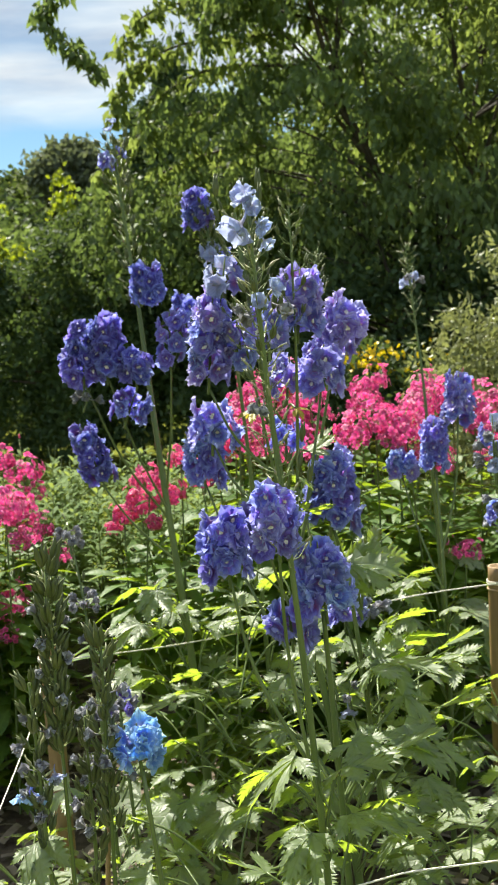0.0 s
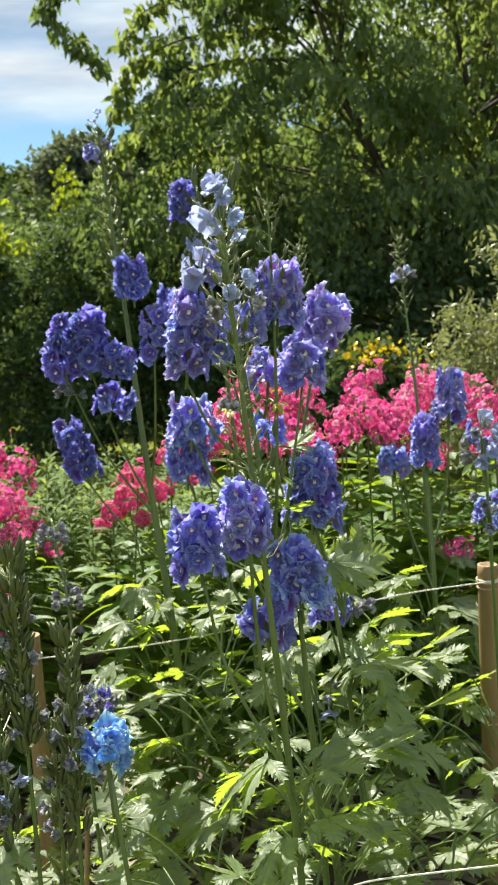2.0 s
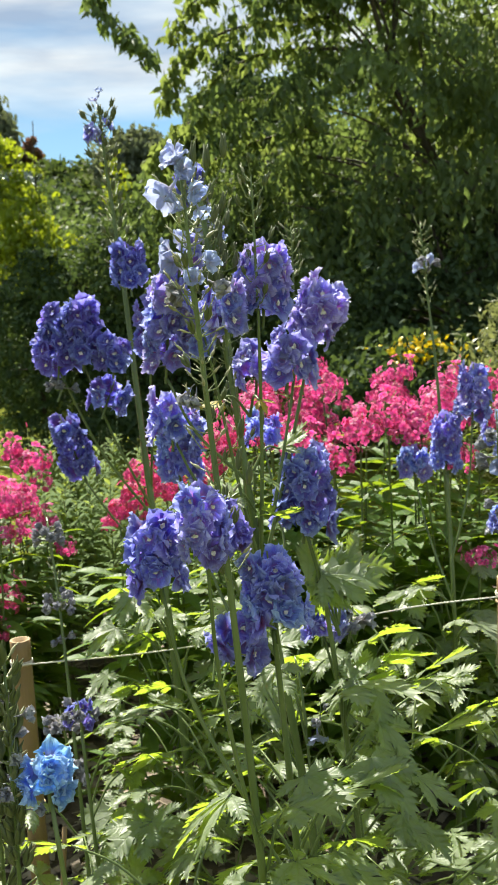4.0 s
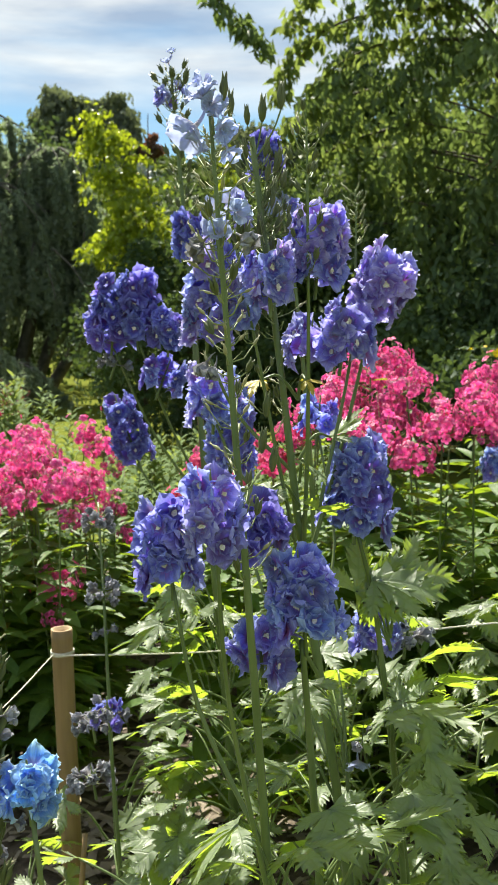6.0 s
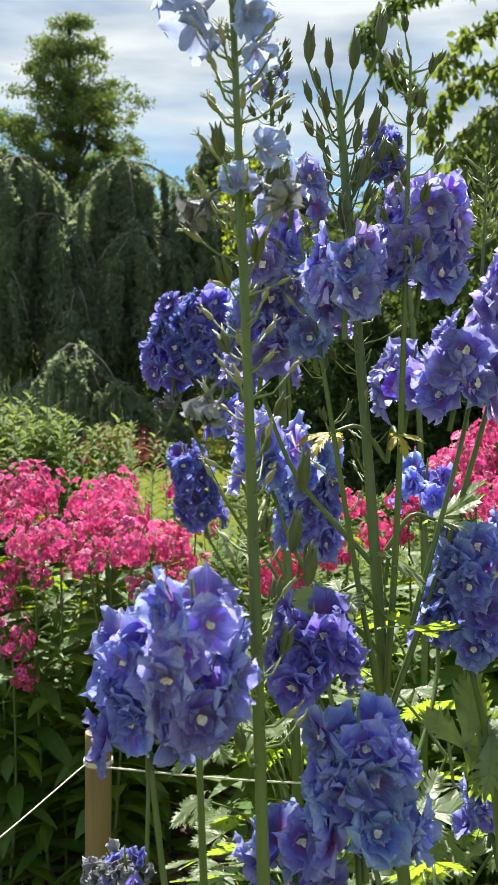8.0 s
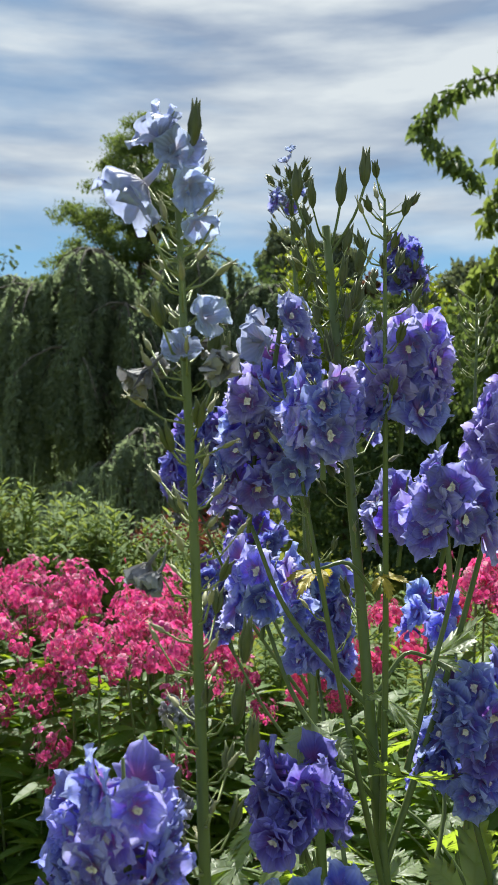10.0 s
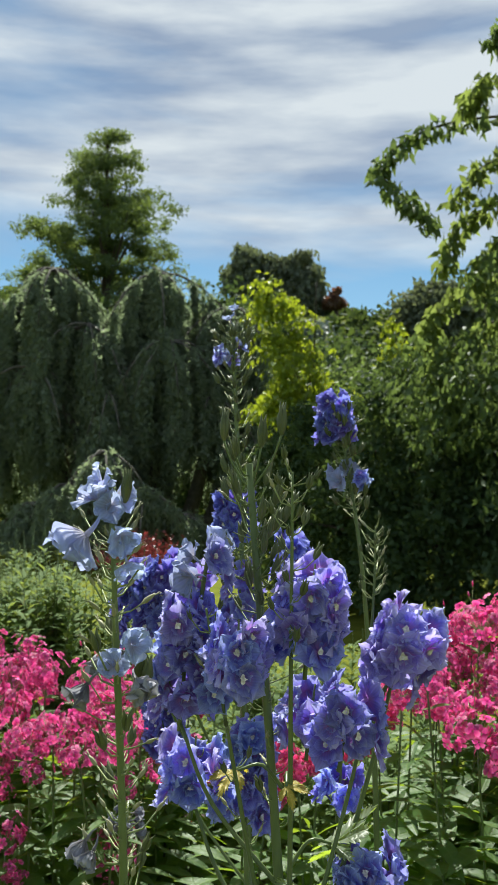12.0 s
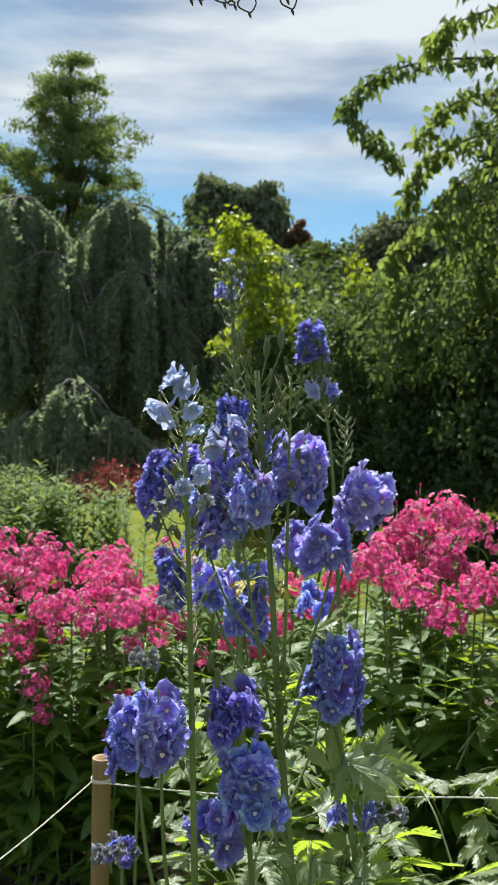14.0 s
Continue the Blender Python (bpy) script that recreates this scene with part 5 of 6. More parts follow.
string([(-0.335, 0.87, 0.67), (-0.15, 0.95, 0.706), (0.104, 1.0, 0.742), (0.273, 1.0, 0.761), (0.97, 0.985, 0.80)], 0.0012, "off-white twine along the border's front edge")
for x, y, z, r in ((-0.5113, 2.073, 0.690, 0.0232), (0.5815, 2.118, 0.790, 0.0242)):
    b = Build()
    for k in range(3):
        b.tube([(x + (r + 0.0012) * math.cos(t / 12 * math.pi), y + (r + 0.0012) * math.sin(t / 12 * math.pi), z + 0.003 * (k - 1)) for t in range(25)], [0.0014] * 25, 5)
    tagged(new("string", b.mesh("string", [M_STRING])), "twine wound round a bamboo stake", "string", "string between the stakes")


# ---- trees and distance ----
def quads(name, centre, way, side, length, width, mat, parent=None, bend=0.25):
    """Many leaves in one mesh: each a bent blade of two quads at centre, along way."""
    n = len(centre)
    nrm = np.cross(way, side)
    L, W = length[:, None], width[:, None]
    a = centre
    mid = centre + way * L * 0.5
    tip = centre + way * L - nrm * L * bend
    v = np.stack([a, mid - side * W, mid + nrm * W * 0.3, mid + side * W, tip], 1).reshape(-1, 3)
    k = np.arange(n)[:, None] * 5
    f = np.stack([k + [0, 1, 2], k + [0, 2, 3], k + [1, 4, 2], k + [2, 4, 3]], 1).reshape(-1, 3)
    me = bpy.data.meshes.new(name)
    me.vertices.add(len(v))
    me.vertices.foreach_set("co", v.astype(np.float32).ravel())
    me.loops.add(len(f) * 3)
    me.loops.foreach_set("vertex_index", f.astype(np.int32).ravel())
    me.polygons.add(len(f))
    me.polygons.foreach_set("loop_start", np.arange(len(f), dtype=np.int32) * 3)
    me.update(calc_edges=True)
    me.materials.append(mat)
    return me


def unit(a):
    return a / np.maximum(1e-9, np.linalg.norm(a, axis=1))[:, None]


def leaf_cloud(rs, centre, droop, length, width):
    """Random leaf frames at the given points: ways mostly outward and down by droop."""
    n = len(centre)
    way = rs.normal(size=(n, 3))
    way[:, 2] -= droop
    way = unit(way)
    side = unit(np.cross(way, rs.normal(size=(n, 3))))
    return way, side, length * rs.uniform(0.7, 1.3, n), width * rs.uniform(0.7, 1.3, n)


def tree(name, base, blobs, mat, label, category="tree", leaf=(0.09, 0.026), clumps=60, per=120, spread=0.28, droop=0.8, seed=0, trunk=0.16, limbs=14, shell=0.62, group="", flat=0.6, hang=0.0, twigs=7, loose=0.35, boughs=0):
    """A tree or shrub: tapered trunk, limbs to its clumps, and a crown of separate leaves in uneven clumps.
    blobs: (x, y, z, rx, ry, rz) lobes of the crown."""
    rs = np.random.RandomState(seed)
    rng = random.Random(seed)
    ob = thing(name, base, label, category, group)
    o = np.array(base, float)
    centres = []
    vol = [bl[3] * bl[4] * bl[5] for bl in blobs]
    for bl, vv in zip(blobs, vol):
        k = max(4, int(clumps * vv ** 0.7 / sum(q ** 0.7 for q in vol)))
        d = unit(rs.normal(size=(k, 3)))
        r = shell + (1.05 - shell) * rs.uniform(0, 1, k) ** 0.5
        centres.append(np.array(bl[:3]) + d * r[:, None] * np.array(bl[3:]))
    c = np.concatenate(centres)
    if boughs:
        # clumps gather into flat boughs, with gaps between
        core = c[rs.permutation(len(c))[:boughs]]
        c = core[rs.randint(0, len(core), len(c))] + rs.normal(size=c.shape) * np.array([0.34, 0.28, 0.11])
    c = c[c[:, 2] > base[2] + 0.15]
    num = rs.poisson(per, len(c)) + 5
    ctr = np.repeat(c, num, 0)
    sz = np.repeat(rs.uniform(0.6, 1.4, len(c)), num)
    off = rs.normal(size=(len(ctr), 3)) * spread * sz[:, None]
    off = np.clip(off, -2.0 * spread, 2.0 * spread)
    off[:, 2] *= flat
    if hang > 0:
        # leaves strung along short hanging twigs that leave the clump outward and down
        twig = np.repeat(np.arange(len(c)), num) * twigs + rs.randint(0, twigs, len(ctr))
        heading = rs.normal(size=(len(c) * twigs, 3)) * np.array([1, 1, 0.35]) + np.array([0, 0, -0.55])
        outw = np.repeat(unit(c - np.mean(c, 0)) * 0.8, twigs, 0)
        heading = unit(heading + outw)
        t = rs.uniform(0, 1, len(ctr))
        off = off * loose + heading[twig] * (t * hang * sz)[:, None] - np.array([0, 0, 1.0]) * (t * t * hang * 0.45)[:, None]
    p = ctr + off - o
    p = p[p[:, 2] > 0.05]
    way, side, ln, wd = leaf_cloud(rs, p, droop, *leaf)
    part("crown", quads("crown", p, way, side, ln, wd, mat), ob)
    top = max(bl[2] + 0.5 * bl[5] for bl in blobs) - base[2]
    mid = np.mean([bl[:2] for bl in blobs], 0) - o[:2]
    b = Build()
    line = bent([(0, 0, -0.1), (mid[0] * 0.2, mid[1] * 0.2, top * 0.3), (mid[0] * 0.7, mid[1] * 0.7, top * 0.65), (mid[0], mid[1], top)], 5)
    b.tube(line, [trunk * (1 - 0.88 * i / (len(line) - 1)) for i in range(len(line))], 8)
    part("trunk", b.mesh("trunk", [M_BARK]), ob)
    for i in range(limbs):
        e = Vector(c[rng.randrange(len(c))] - o)
        j = min(len(line) - 2, max(2, int(len(line) * min(0.8, max(0.15, (e.z / top) * 0.75)))))
        s = line[j]
        b = Build()
        r0 = trunk * 0.38 * (1 - 0.6 * j / len(line))
        ll = bent([s, s.lerp(e, 0.5) + Vector((rng.uniform(-0.1, 0.1), rng.uniform(-0.1, 0.1), 0.12)) * (e - s).length * 0.6, e], 5)
        b.tube(ll, [r0 * (1 - 0.85 * q / (len(ll) - 1)) for q in range(len(ll))], 6)
        part("limb", b.mesh("limb", [M_BARK]), ob)
    return ob


def spray(ob, points, r, mat, seed, per=70, leaf=(0.12, 0.030)):
    """An arching leafy twig: a tapered branch with leaves hanging along it."""
    rs = np.random.RandomState(seed)
    line = bent(points, 10)
    b = Build()
    base = ob.location
    b.tube([p - base for p in line], [r * (1 - 0.85 * i / (len(line) - 1)) for i in range(len(line))], 5)
    part("branch", b.mesh("branch", [M_BARK]), ob)
    pts = np.array([tuple(p - base) for p in line])
    k = rs.randint(0, len(pts) - 1, per * len(points))
    t = rs.uniform(0, 1, len(k))[:, None]
    c = pts[k] * (1 - t) + pts[k + 1] * t + np.clip(rs.normal(size=(len(k), 3)), -1.6, 1.6) * np.array([0.06, 0.06, 0.045])
    way, side, ln, wd = leaf_cloud(rs, c, 2.0, *leaf)
    part("foliage", quads("foliage", c, way, side, ln, wd, mat), ob)


# the broad tree close behind the border: a dense lower crown, a top in sunlit leaf colour, and arching sprays towards
# the sky
near = tree("broad_tree", (2.6, 10.2, 0), [(0.75, 9.9, 3.4, 1.3, 0.9, 0.95), (-0.2, 10.2, 2.4, 1.0, 1.0, 0.9), (1.8, 9.4, 2.6, 1.4, 0.8, 0.8), (0.9, 10.2, 5.2, 1.3, 0.9, 0.8), (0.35, 9.9, 4.5, 0.9, 0.6, 0.5)],
            M_TREE, "broad backlit tree with drooping pointed green leaves", leaf=(0.110, 0.025), clumps=170, per=105, spread=0.13, droop=2.4, seed=3, trunk=0.085, limbs=44, shell=0.35, flat=1.0, hang=0.60, twigs=5, loose=0.34, boughs=62)
# same tree's top and left lobes in the lighter leaf, painted as sunlit
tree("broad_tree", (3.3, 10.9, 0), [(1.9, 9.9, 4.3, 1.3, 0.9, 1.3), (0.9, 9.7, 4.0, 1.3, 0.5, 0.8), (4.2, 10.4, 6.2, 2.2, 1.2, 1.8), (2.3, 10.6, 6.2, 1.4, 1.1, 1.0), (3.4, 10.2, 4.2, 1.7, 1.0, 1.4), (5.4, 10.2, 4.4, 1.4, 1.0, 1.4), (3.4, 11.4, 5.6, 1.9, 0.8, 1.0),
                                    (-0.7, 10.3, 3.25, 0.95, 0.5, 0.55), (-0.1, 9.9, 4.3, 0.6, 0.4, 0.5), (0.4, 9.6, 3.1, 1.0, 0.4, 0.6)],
     M_TREE_LIT, "upper and outer crown of the broad tree, hanging leaves coloured lighter for sunlight", leaf=(0.110, 0.025), clumps=220, per=90, spread=0.14, droop=2.4, seed=13, trunk=0.075, limbs=40, shell=0.45, flat=1.0, hang=0.60, twigs=5, loose=0.32, boughs=74)
for i, pts in enumerate([[(1.6, 10.2, 4.9), (0.2, 10.0, 5.15), (-0.8, 9.95, 5.25), (-1.45, 9.93, 5.15), (-1.82, 9.9, 4.85), (-1.55, 9.88, 4.5), (-1.25, 9.86, 4.2)],
                         [(1.2, 10.1, 4.6), (0.0, 9.95, 4.85), (-0.75, 9.9, 4.75), (-1.05, 9.88, 4.35)],
                         [(1.4, 9.9, 5.6), (0.4, 9.3, 5.5), (-0.5, 9.0, 5.25), (-0.78, 8.95, 5.0)],
                         [(1.8, 9.9, 6.0), (0.6, 9.4, 5.95), (-0.3, 9.1, 5.75), (-0.6, 9.05, 5.6)],
                         [(0.8, 10.1, 4.2), (-0.1, 10.0, 4.2), (-0.7, 9.9, 3.9), (-0.85, 9.85, 3.5)],
                         [(0.4, 10.2, 3.5), (-0.5, 10.2, 3.3), (-1.1, 10.2, 3.0), (-1.3, 10.2, 2.6)],
                         [(0.6, 10.0, 4.5), (-0.4, 9.95, 4.45), (-1.0, 9.92, 4.15), (-1.15, 9.9, 3.75)],
                         [(0.2, 10.3, 3.9), (-0.7, 10.3, 3.75), (-1.25, 10.3, 3.45), (-1.45, 10.3, 3.05)]]):
    # two sprays keep the duller leaf, the rest are coloured as sunlit
    spray(near, pts, 0.020, M_TREE if i in (0, 3) else M_TREE_LIT, 40 + i, 74, (0.142, 0.032))

# dark mass of trees behind and under it
tree("shade_tree", (5.6, 13.5, 0), [(5.4, 13.0, 2.7, 3.2, 2.0, 2.2), (2.8, 13.4, 2.6, 2.4, 1.8, 2.1), (7.5, 13.5, 2.9, 3.0, 2.0, 2.2), (0.6, 13.2, 2.3, 1.7, 1.6, 1.8), (2.7, 13.6, 4.7, 2.5, 1.6, 1.5), (5.6, 13.6, 5.2, 2.8, 1.7, 1.7)],
     M_TREE, "dense tree in deep shade", leaf=(0.12, 0.032), clumps=560, per=150, spread=0.34, seed=5, trunk=0.25, limbs=20, shell=0.3)
# both shrubs take the darker leaf copy, which paints in the shade below the crown
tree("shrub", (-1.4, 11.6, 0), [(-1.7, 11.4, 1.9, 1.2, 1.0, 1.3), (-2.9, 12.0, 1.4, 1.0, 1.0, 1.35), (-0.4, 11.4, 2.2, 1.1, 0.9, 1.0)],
     M_TREE_SHADED, "large rounded green shrub, its leaves coloured dark for shade", "shrub", leaf=(0.085, 0.022), clumps=320, per=145, spread=0.14, hang=0.45, seed=6, trunk=0.10, limbs=14, shell=0.35)
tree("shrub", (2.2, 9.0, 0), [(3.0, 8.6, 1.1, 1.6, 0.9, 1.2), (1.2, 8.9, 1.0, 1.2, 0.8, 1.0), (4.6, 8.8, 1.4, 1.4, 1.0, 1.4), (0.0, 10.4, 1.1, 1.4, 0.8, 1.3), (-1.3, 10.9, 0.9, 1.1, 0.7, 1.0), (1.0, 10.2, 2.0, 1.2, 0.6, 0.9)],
     M_TREE_SHADED, "low shrub under the tree, its leaves coloured dark for shade", "shrub", leaf=(0.085, 0.025), clumps=330, per=120, spread=0.18, seed=7, trunk=0.07, limbs=8, shell=0.35)
tree("pale_shrub", (1.75, 5.9, 0), [(1.70, 5.8, 0.95, 0.42, 0.4, 0.85), (2.2, 6.0, 1.1, 0.5, 0.45, 0.95), (1.42, 5.7, 0.7, 0.32, 0.3, 0.6)],
     M_PALE_SHRUB, "pale grey-green shrub with fine narrow leaves", "shrub", leaf=(0.060, 0.010), clumps=150, per=70, spread=0.11, droop=-0.8, seed=8, trunk=0.03, limbs=10, shell=0.3)
tree("yellow_daisy", (0.95, 7.0, 0), [(0.95, 6.9, 1.02, 0.42, 0.25, 0.22), (0.75, 6.95, 0.9, 0.35, 0.25, 0.2)],
     M_TREE_SHADED, "bush of yellow daisies in flower", "perennial", leaf=(0.09, 0.02), clumps=60, per=40, spread=0.12, seed=9, trunk=0.015, limbs=8)
rs = np.random.RandomState(4)
yc = np.array([(0.93, 6.80, 1.19)]) + rs.normal(size=(70, 3)) * np.array([0.10, 0.06, 0.05])
yc = np.concatenate([yc, np.array([(1.05, 6.80, 1.10)]) + rs.normal(size=(60, 3)) * np.array([0.22, 0.08, 0.10])])
way, side, ln, wd = leaf_cloud(rs, yc, 0.0, 0.05, 0.022)
heads = new("flower_tuft", quads("flower_tuft", yc - np.array([0.95, 7.0, 0]), way, side, ln, wd, M_YELLOW))
for o in list(scene.objects):
    if o.name == "yellow_daisy":
        heads.parent = o
        tagged(heads, kind="stuff")


# weeping tree: arching ribs from which curtains of strands hang
def weeping(name, base, mounds, seed, label):
    rs = np.random.RandomState(seed)
    ob = thing(name, base, label, "tree", "weeping trees")
    o = np.array(base, float)
    bark = plain_material("grey_limb", (0.06, 0.055, 0.045), (0.16, 0.14, 0.12), 8, 0.9, 0.01)
    for mi, (x, y, ztop, r, zbot, ribs) in enumerate(mounds):
        pts = []
        b = Build()
        for k in range(ribs):
            a = 2 * np.pi * (k + rs.uniform(-0.3, 0.3)) / ribs
            rl = r * rs.uniform(0.35, 1.5)
            drop = rl * rs.uniform(0.55, 1.15)
            lift = rs.uniform(-0.45, 0.25)
            hang = (ztop - zbot) * rs.uniform(0.40, 0.85)
            dirv = np.array([np.cos(a), np.sin(a)])
            rib = [(x + dirv[0] * rl * u - o[0], y + dirv[1] * rl * u - o[1], ztop + lift * u - drop * u ** 2.2 - o[2]) for u in (0, 0.3, 0.6, 0.85, 1.0)]
            b.tube(rib, [0.030, 0.024, 0.018, 0.012, 0.007], 5)
            n = int(26 + 30 * rl)
            u = np.clip(rs.uniform(0.05, 1.0, max(3, n // 17))[rs.randint(0, max(3, n // 17), n)] + rs.normal(size=n) * 0.020, 0.02, 1.05)
            wide = rs.normal(size=n) * 0.07
            sx = x + dirv[0] * rl * u - dirv[1] * wide
            sy = y + dirv[1] * rl * u + dirv[0] * wide
            sz = ztop + lift * u - drop * u ** 2.2 - np.abs(wide) * 0.5 + rs.normal(size=n) * 0.04
            fall = np.minimum(sz - zbot, hang * (0.35 + 0.75 * u) * rs.uniform(0.55, 1.05, n))
            for q in range(n):
                m = int(10 + 24 * max(0.2, fall[q]))
                t = rs.uniform(0, 1, m)
                sway = rs.normal() * 0.10
                px = sx[q] + dirv[0] * 0.16 * np.sqrt(t) + sway * t * t
                py = sy[q] + dirv[1] * 0.16 * np.sqrt(t) + sway * t * t * 0.5
                pts.append(np.stack([px, py, sz[q] - fall[q] * t], 1) + rs.normal(size=(m, 3)) * 0.022)
        p = np.concatenate(pts) - o
        p = p[p[:, 2] > 0.05]
        n = len(p)
        way = unit(rs.normal(size=(n, 3)) * 0.5 + np.array([0, 0, -0.9]))
        side = unit(np.cross(way, rs.normal(size=(n, 3))))
        part("crown", quads("crown", p, way, side, 0.11 * rs.uniform(0.6, 1.4, n), 0.021 * rs.uniform(0.7, 1.3, n), M_WEEP), ob)
        top = Vector((x - o[0], y - o[1], ztop))
        foot = Vector((top.x * 0.35, top.y * 0.35, -0.1))
        line = bent([foot, foot.lerp(top, 0.55) + Vector((0.2, 0, 0.3)), top], 6)
        b.tube(line, [0.16 * (1 - 0.065 * i) for i in range(len(line))], 6)
        part("limb", b.mesh("limb", [bark]), ob)
    return ob


weeping("weeping_tree", (-8.8, 18.6, 0), [(-8.55, 18.0, 5.95, 1.15, 1.0, 13), (-10.45, 17.0, 5.95, 0.85, 0.9, 11), (-7.2, 18.7, 5.2, 1.05, 1.0, 13), (-9.6, 17.0, 4.75, 0.95, 0.8, 12), (-8.0, 17.4, 4.4, 1.0, 0.8, 12), (-11.6, 16.6, 5.2, 1.1, 0.8, 12), (-6.5, 19.0, 4.0, 0.8, 0.9, 10),
                                          (-10.4, 16.2, 3.8, 0.9, 0.7, 11), (-8.9, 16.6, 3.3, 0.8, 0.6, 10), (-7.2, 17.8, 3.2, 0.9, 0.6, 10), (-9.3, 18.6, 5.4, 1.2, 1.0, 12), (-12.6, 17.4, 5.6, 1.2, 0.9, 12), (-6.1, 19.6, 2.6, 0.7, 0.5, 8), (-11.2, 17.8, 6.1, 1.0, 1.0, 11)],
        11, "dark weeping tree with mounds of hanging grey-green branches")
weeping("weeping_tree", (-7.9, 15.2, 0), [(-7.95, 14.9, 2.05, 0.75, 0.35, 12), (-7.25, 15.1, 1.35, 0.85, 0.3, 10), (-8.8, 14.9, 1.45, 0.7, 0.3, 10), (-6.6, 15.4, 0.95, 0.6, 0.25, 8), (-9.6, 15.0, 1.1, 0.6, 0.25, 8)], 12, "low weeping tree with branches trailing over the lawn")

# tall conical trees with layered, feathery branches
def conical(base, top, wide, seed, label):
    rng = random.Random(seed)
    blobs = []
    for d, r in ((0.5, 0.55), (1.1, 0.95), (1.8, 1.30), (2.6, 1.55), (3.5, 1.80), (4.4, 2.05), (5.4, 2.25), (6.6, 2.45), (7.8, 2.5)):
        for k in range(3):
            a = k * 2.094 + rng.uniform(0, 2)
            o = 0.42 * r * wide
            rr = r * wide * rng.uniform(0.55, 0.80)
            blobs.append((base[0] + o * math.cos(a), base[1] + o * math.sin(a), top - d + rng.uniform(-0.22, 0.22), rr * 1.1, rr * 1.1, 0.16 + 0.06 * r))
    return tree("cypress_tree", base, blobs, M_CYPRESS, label, leaf=(0.15, 0.030), clumps=620, per=80, spread=0.19, droop=0.5, seed=seed, trunk=0.30, limbs=46, shell=0.35, flat=0.45)


conical((-16.6, 29.6, 0.3), 14.25, 1.35, 21, "tall conical tree with layered feathery green branches")
conical((-20.6, 31.5, 0.6), 10.6, 1.2, 22, "conical green tree with layered feathery branches")

# young yellow-green tree in the sun
tree("young_tree", (-3.43, 12.3, 0), [(-3.71, 12.0, 4.05, 0.17, 0.2, 0.28), (-3.57, 12.0, 3.62, 0.22, 0.22, 0.32), (-3.35, 12.0, 3.15, 0.26, 0.24, 0.32), (-3.53, 12.0, 2.68, 0.46, 0.3, 0.18), (-3.08, 12.1, 2.65, 0.34, 0.3, 0.30), (-2.73, 12.3, 2.35, 0.25, 0.25, 0.4), (-2.25, 12.1, 3.45, 0.08, 0.08, 0.40)],
     M_TREE_BRIGHT, "young sunlit yellow-green tree with drooping leaves", leaf=(0.085, 0.024), clumps=110, per=62, spread=0.08, hang=0.32, droop=1.8, seed=31, trunk=0.04, limbs=14, shell=0.5)
tree("slender_tree", (-3.2, 16.2, 0), [(-3.3, 16.0, 2.6, 0.7, 0.6, 0.9), (-2.6, 15.8, 2.2, 0.7, 0.6, 0.9), (-3.9, 16.0, 1.7, 0.7, 0.6, 0.8), (-2.2, 15.2, 3.0, 0.6, 0.5, 0.8)],
     M_TREE, "slender green tree with hanging leafy twigs", leaf=(0.11, 0.028), clumps=140, per=110, spread=0.13, hang=0.5, droop=1.8, seed=33, trunk=0.06, limbs=14, shell=0.5)

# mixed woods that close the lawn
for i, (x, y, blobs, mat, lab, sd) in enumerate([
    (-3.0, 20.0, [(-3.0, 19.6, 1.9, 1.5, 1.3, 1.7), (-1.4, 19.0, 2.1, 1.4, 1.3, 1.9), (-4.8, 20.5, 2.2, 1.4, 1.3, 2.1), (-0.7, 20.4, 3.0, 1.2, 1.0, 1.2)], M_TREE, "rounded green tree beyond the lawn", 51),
    (-6.3, 24.0, [(-6.3, 24.0, 2.6, 1.6, 1.5, 2.6), (-4.4, 23.5, 2.3, 1.6, 1.5, 2.3), (-5.5, 23.6, 4.2, 0.8, 0.8, 1.0)], M_TREE_SHADED, "dark green tree beyond the lawn", 52),
    (-12.5, 24.0, [(-12.5, 24.0, 3.2, 2.5, 1.8, 3.4), (-15.2, 23.0, 3.4, 2.4, 1.8, 3.4), (-9.5, 25.0, 3.4, 2.2, 1.6, 3.4)], M_TREE_SHADED, "dark green tree behind the weeping tree", 53),
    (0.5, 22.0, [(0.5, 22.0, 3.2, 2.8, 2.0, 3.0), (3.5, 21.0, 3.0, 2.8, 2.0, 3.0)], M_TREE_SHADED, "tall dark green tree behind the border", 54),
    (8.0, 18.0, [(8.0, 18.0, 3.2, 3.4, 2.4, 3.2), (11.0, 16.0, 3.4, 3.0, 2.4, 3.4)], M_TREE_SHADED, "tall dark green tree behind the border", 55),
    (-18.0, 20.0, [(-18.0, 20.0, 4.0, 3.0, 2.2, 4.0), (-16.0, 17.0, 3.0, 2.2, 2.0, 3.0)], M_TREE_SHADED, "dark green tree beyond the lawn", 56)]):
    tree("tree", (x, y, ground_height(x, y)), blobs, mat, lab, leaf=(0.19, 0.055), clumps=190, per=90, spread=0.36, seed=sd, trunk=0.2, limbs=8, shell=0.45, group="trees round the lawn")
tree("red_maple", (-6.9, 13.8, 0), [(-6.9, 13.7, 0.36, 0.42, 0.4, 0.26), (-6.35, 13.7, 0.42, 0.36, 0.35, 0.28)], M_MAPLE, "low dark red maple at the lawn's edge", "shrub", leaf=(0.08, 0.014), clumps=40, per=36, spread=0.13, droop=1.4, seed=61, trunk=0.03, limbs=8)
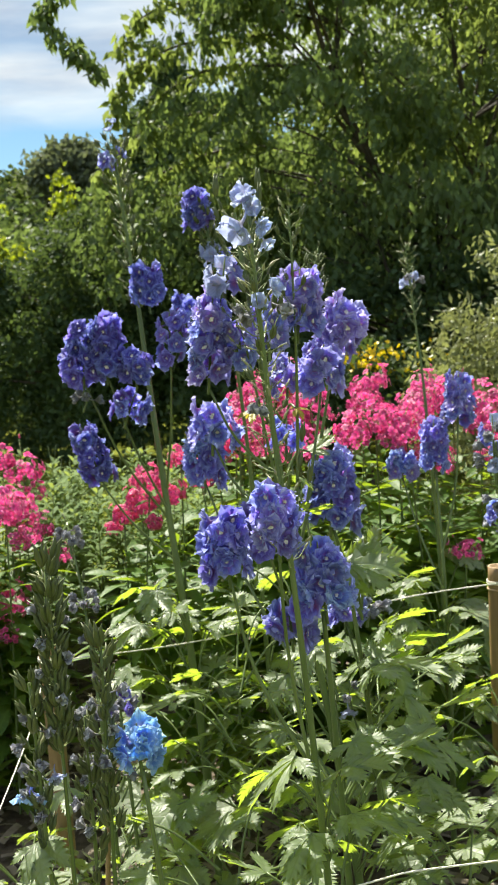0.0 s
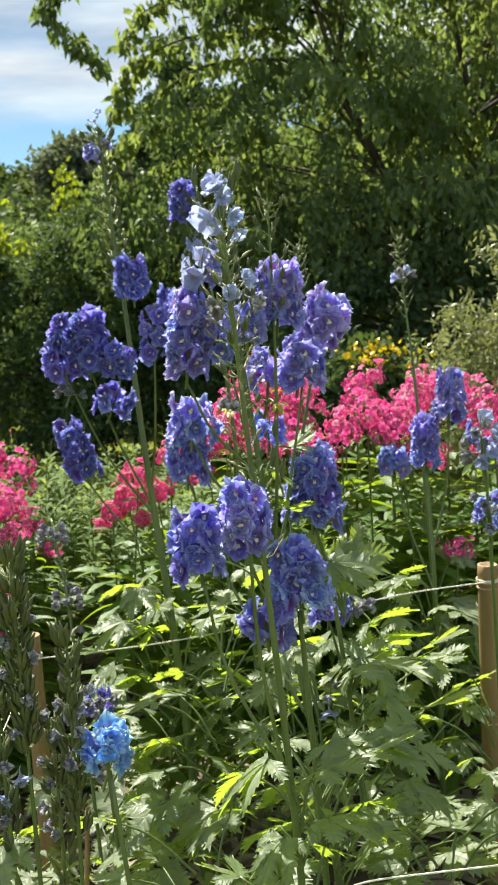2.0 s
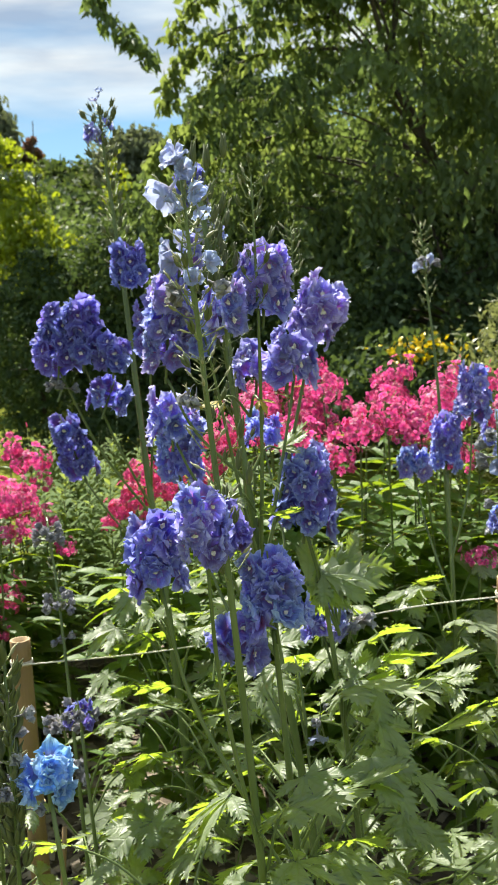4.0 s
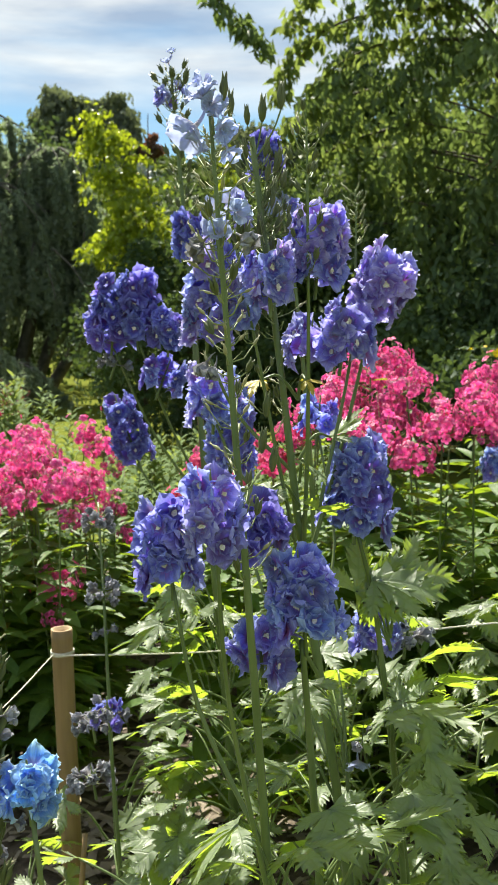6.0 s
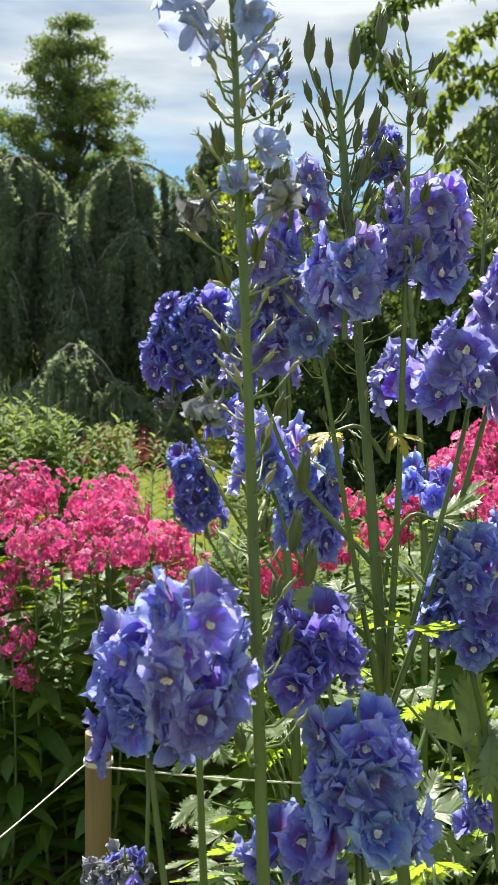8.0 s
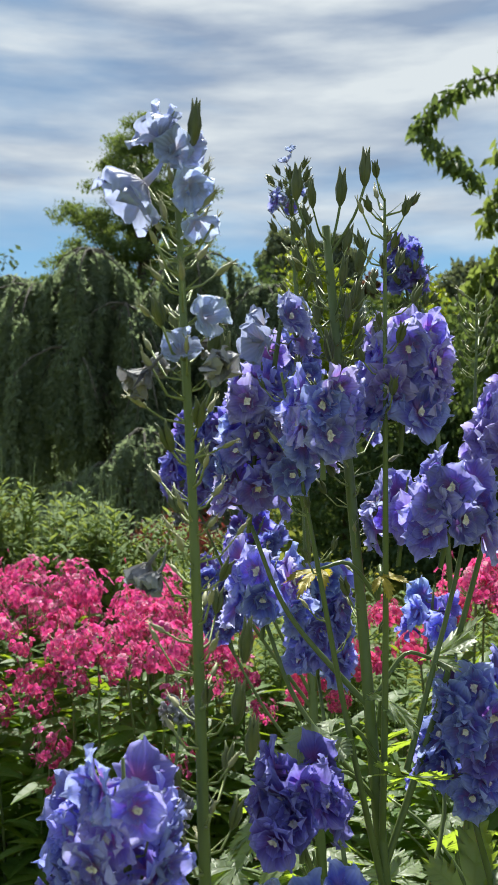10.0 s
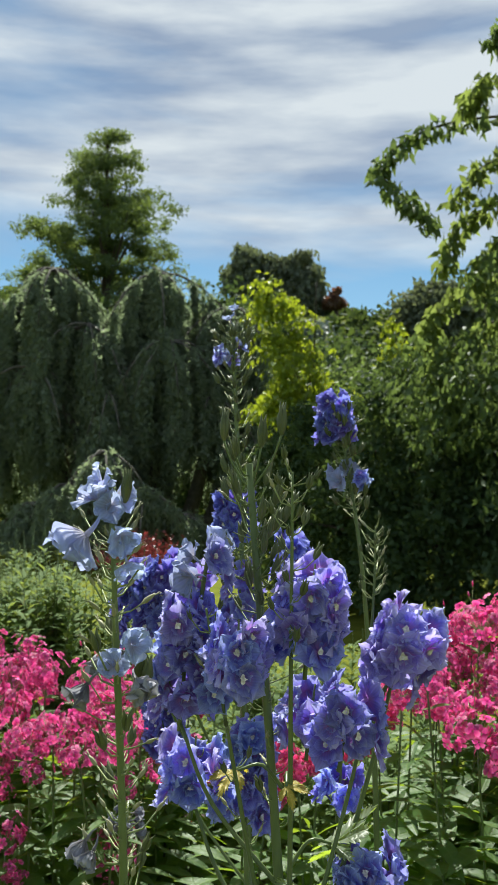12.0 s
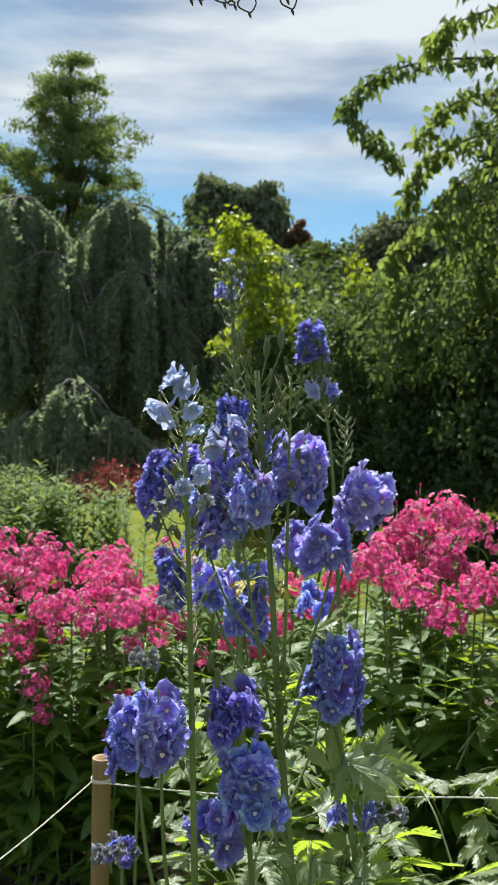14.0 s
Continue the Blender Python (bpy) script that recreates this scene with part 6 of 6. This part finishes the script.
tree("red_tree", (-15.6, 56.0, ground_height(-15.6, 56)), [(-15.75, 55.8, 12.5, 0.55, 0.5, 0.30), (-15.65, 55.8, 12.9, 0.28, 0.25, 0.25), (-15.6, 55.8, 13.25, 0.10, 0.10, 0.22)], M_RED, "reddish-brown tree on the far bank", leaf=(0.22, 0.08), clumps=44, per=50, spread=0.10, seed=62, trunk=0.15, limbs=5)
for i, (x, y, z, r, h) in enumerate([(-21.5, 56.0, 14.0, 1.25, 2.7), (-19.9, 56.6, 13.5, 1.15, 2.5), (-18.3, 57.0, 13.8, 0.9, 2.4), (-17.7, 56.4, 12.7, 0.7, 2.0)]):
    tree("domed_tree", (x, y, ground_height(x, y)), [(x, y, z, r, r, h)], M_DOME, "dark dome-shaped tree on the far bank", leaf=(0.45, 0.12), clumps=80, per=70, spread=0.32, droop=2.5, seed=70 + i, trunk=0.2, limbs=4, group="domed trees")
tree("hill_tree", (-7.4, 44.5, ground_height(-7.4, 44.5)), [(-8.0, 44.4, 9.4, 1.2, 1.1, 1.1), (-6.6, 44.6, 9.3, 1.2, 1.0, 1.1), (-7.3, 44.4, 10.2, 0.8, 0.8, 0.7)], M_DOME, "rounded dark tree on the far bank", leaf=(0.34, 0.11), clumps=110, per=60, spread=0.35, seed=75, trunk=0.2, limbs=6)
tree("fir_tree", (-1.9, 30.5, 0.5), [(-1.85, 30.2, 9.0, 0.75, 0.7, 1.0), (-1.8, 30.1, 10.0, 0.4, 0.4, 0.7), (-1.9, 30.3, 7.8, 1.6, 1.3, 1.2), (-0.6, 30.0, 7.2, 2.0, 1.4, 1.6)], M_TREE_SHADED, "dark fir rising over the near trees", leaf=(0.28, 0.07), clumps=150, per=60, spread=0.26, seed=76, trunk=0.2, limbs=6)
tree("silver_tree", (-7.8, 26.5, 0), [(-7.75, 26.3, 5.2, 0.45, 0.4, 1.0)], leaf_material("silver_leaf", (0.12, 0.15, 0.15), (0.20, 0.24, 0.24), (0.15, 0.2, 0.18), 0.15, veins=False, island=True), "small silver-blue conifer among the green trees", leaf=(0.2, 0.03), clumps=30, per=60, spread=0.2, seed=77, trunk=0.08, limbs=4)


def far_woods():
    """Shrubs and low trees that cover the bank, too many to count."""
    rs = np.random.RandomState(90)
    pts = []
    for i in range(520):
        a = radians(rs.uniform(-48, 40))
        d = rs.uniform(30, 74)
        x, y = d * math.sin(a), d * math.cos(a)
        r = rs.uniform(0.7, 1.7)
        low = 0.55 if -30 < math.degrees(a) < -8 else 1.1
        k = 190
        q = unit(rs.normal(size=(k, 3))) * rs.uniform(0.6, 1.0, (k, 1)) * np.array([r, r, r * 0.85 * low])
        pts.append(q + np.array([x, y, ground_height(x, y) + r * 0.3 * low]))
    p = np.concatenate(pts)
    way, side, ln, wd = leaf_cloud(rs, p, 0.3, 0.42, 0.15)
    tagged(new("far_woods", quads("far_woods", p, way, side, ln, wd, M_FAR)), "mixed green shrubs and low trees covering the far bank", "woods", kind="stuff")


far_woods()

# dry curled twigs overhead that just dip into view
over = thing("overhanging_branch", (-0.05, 1.75, 2.75), "dark dry curled twigs with hooked tips hanging overhead", "branch")
b = Build()
rng = random.Random(2)
for x, z, hook in ((0.012, 2.134, 0.022), (0.026, 2.132, 0.020), (0.060, 2.124, 0.024), (0.082, 2.120, -0.018), (0.098, 2.107, 0.012), (0.150, 2.118, 0.016), (0.158, 2.104, 0.008)):
    root = Vector((x - 0.05 + rng.uniform(-0.02, 0.02), 1.38, z + 0.16))
    line = [over.location, root, Vector((x - 0.010, 1.305, z + 0.035)), Vector((x - 0.014, 1.30, z + 0.012)), Vector((x - 0.002, 1.30, z + 0.002)), Vector((x + hook * 0.5, 1.30, z)), Vector((x + hook, 1.30, z + 0.010)), Vector((x + hook * 0.7, 1.302, z + 0.020))]
    line = bent([p - over.location for p in line], 5)
    b.tube(line, [0.0016 - 0.0007 * k / len(line) for k in range(len(line))], 5)
    b.tube([line[-14], line[-14] + Vector((0.002, 0, -0.004)), line[-14] + Vector((0.004, 0, -0.009))], [0.0012, 0.0022, 0.0006], 5)
part("twig", b.mesh("twig", [M_BARK]), over)
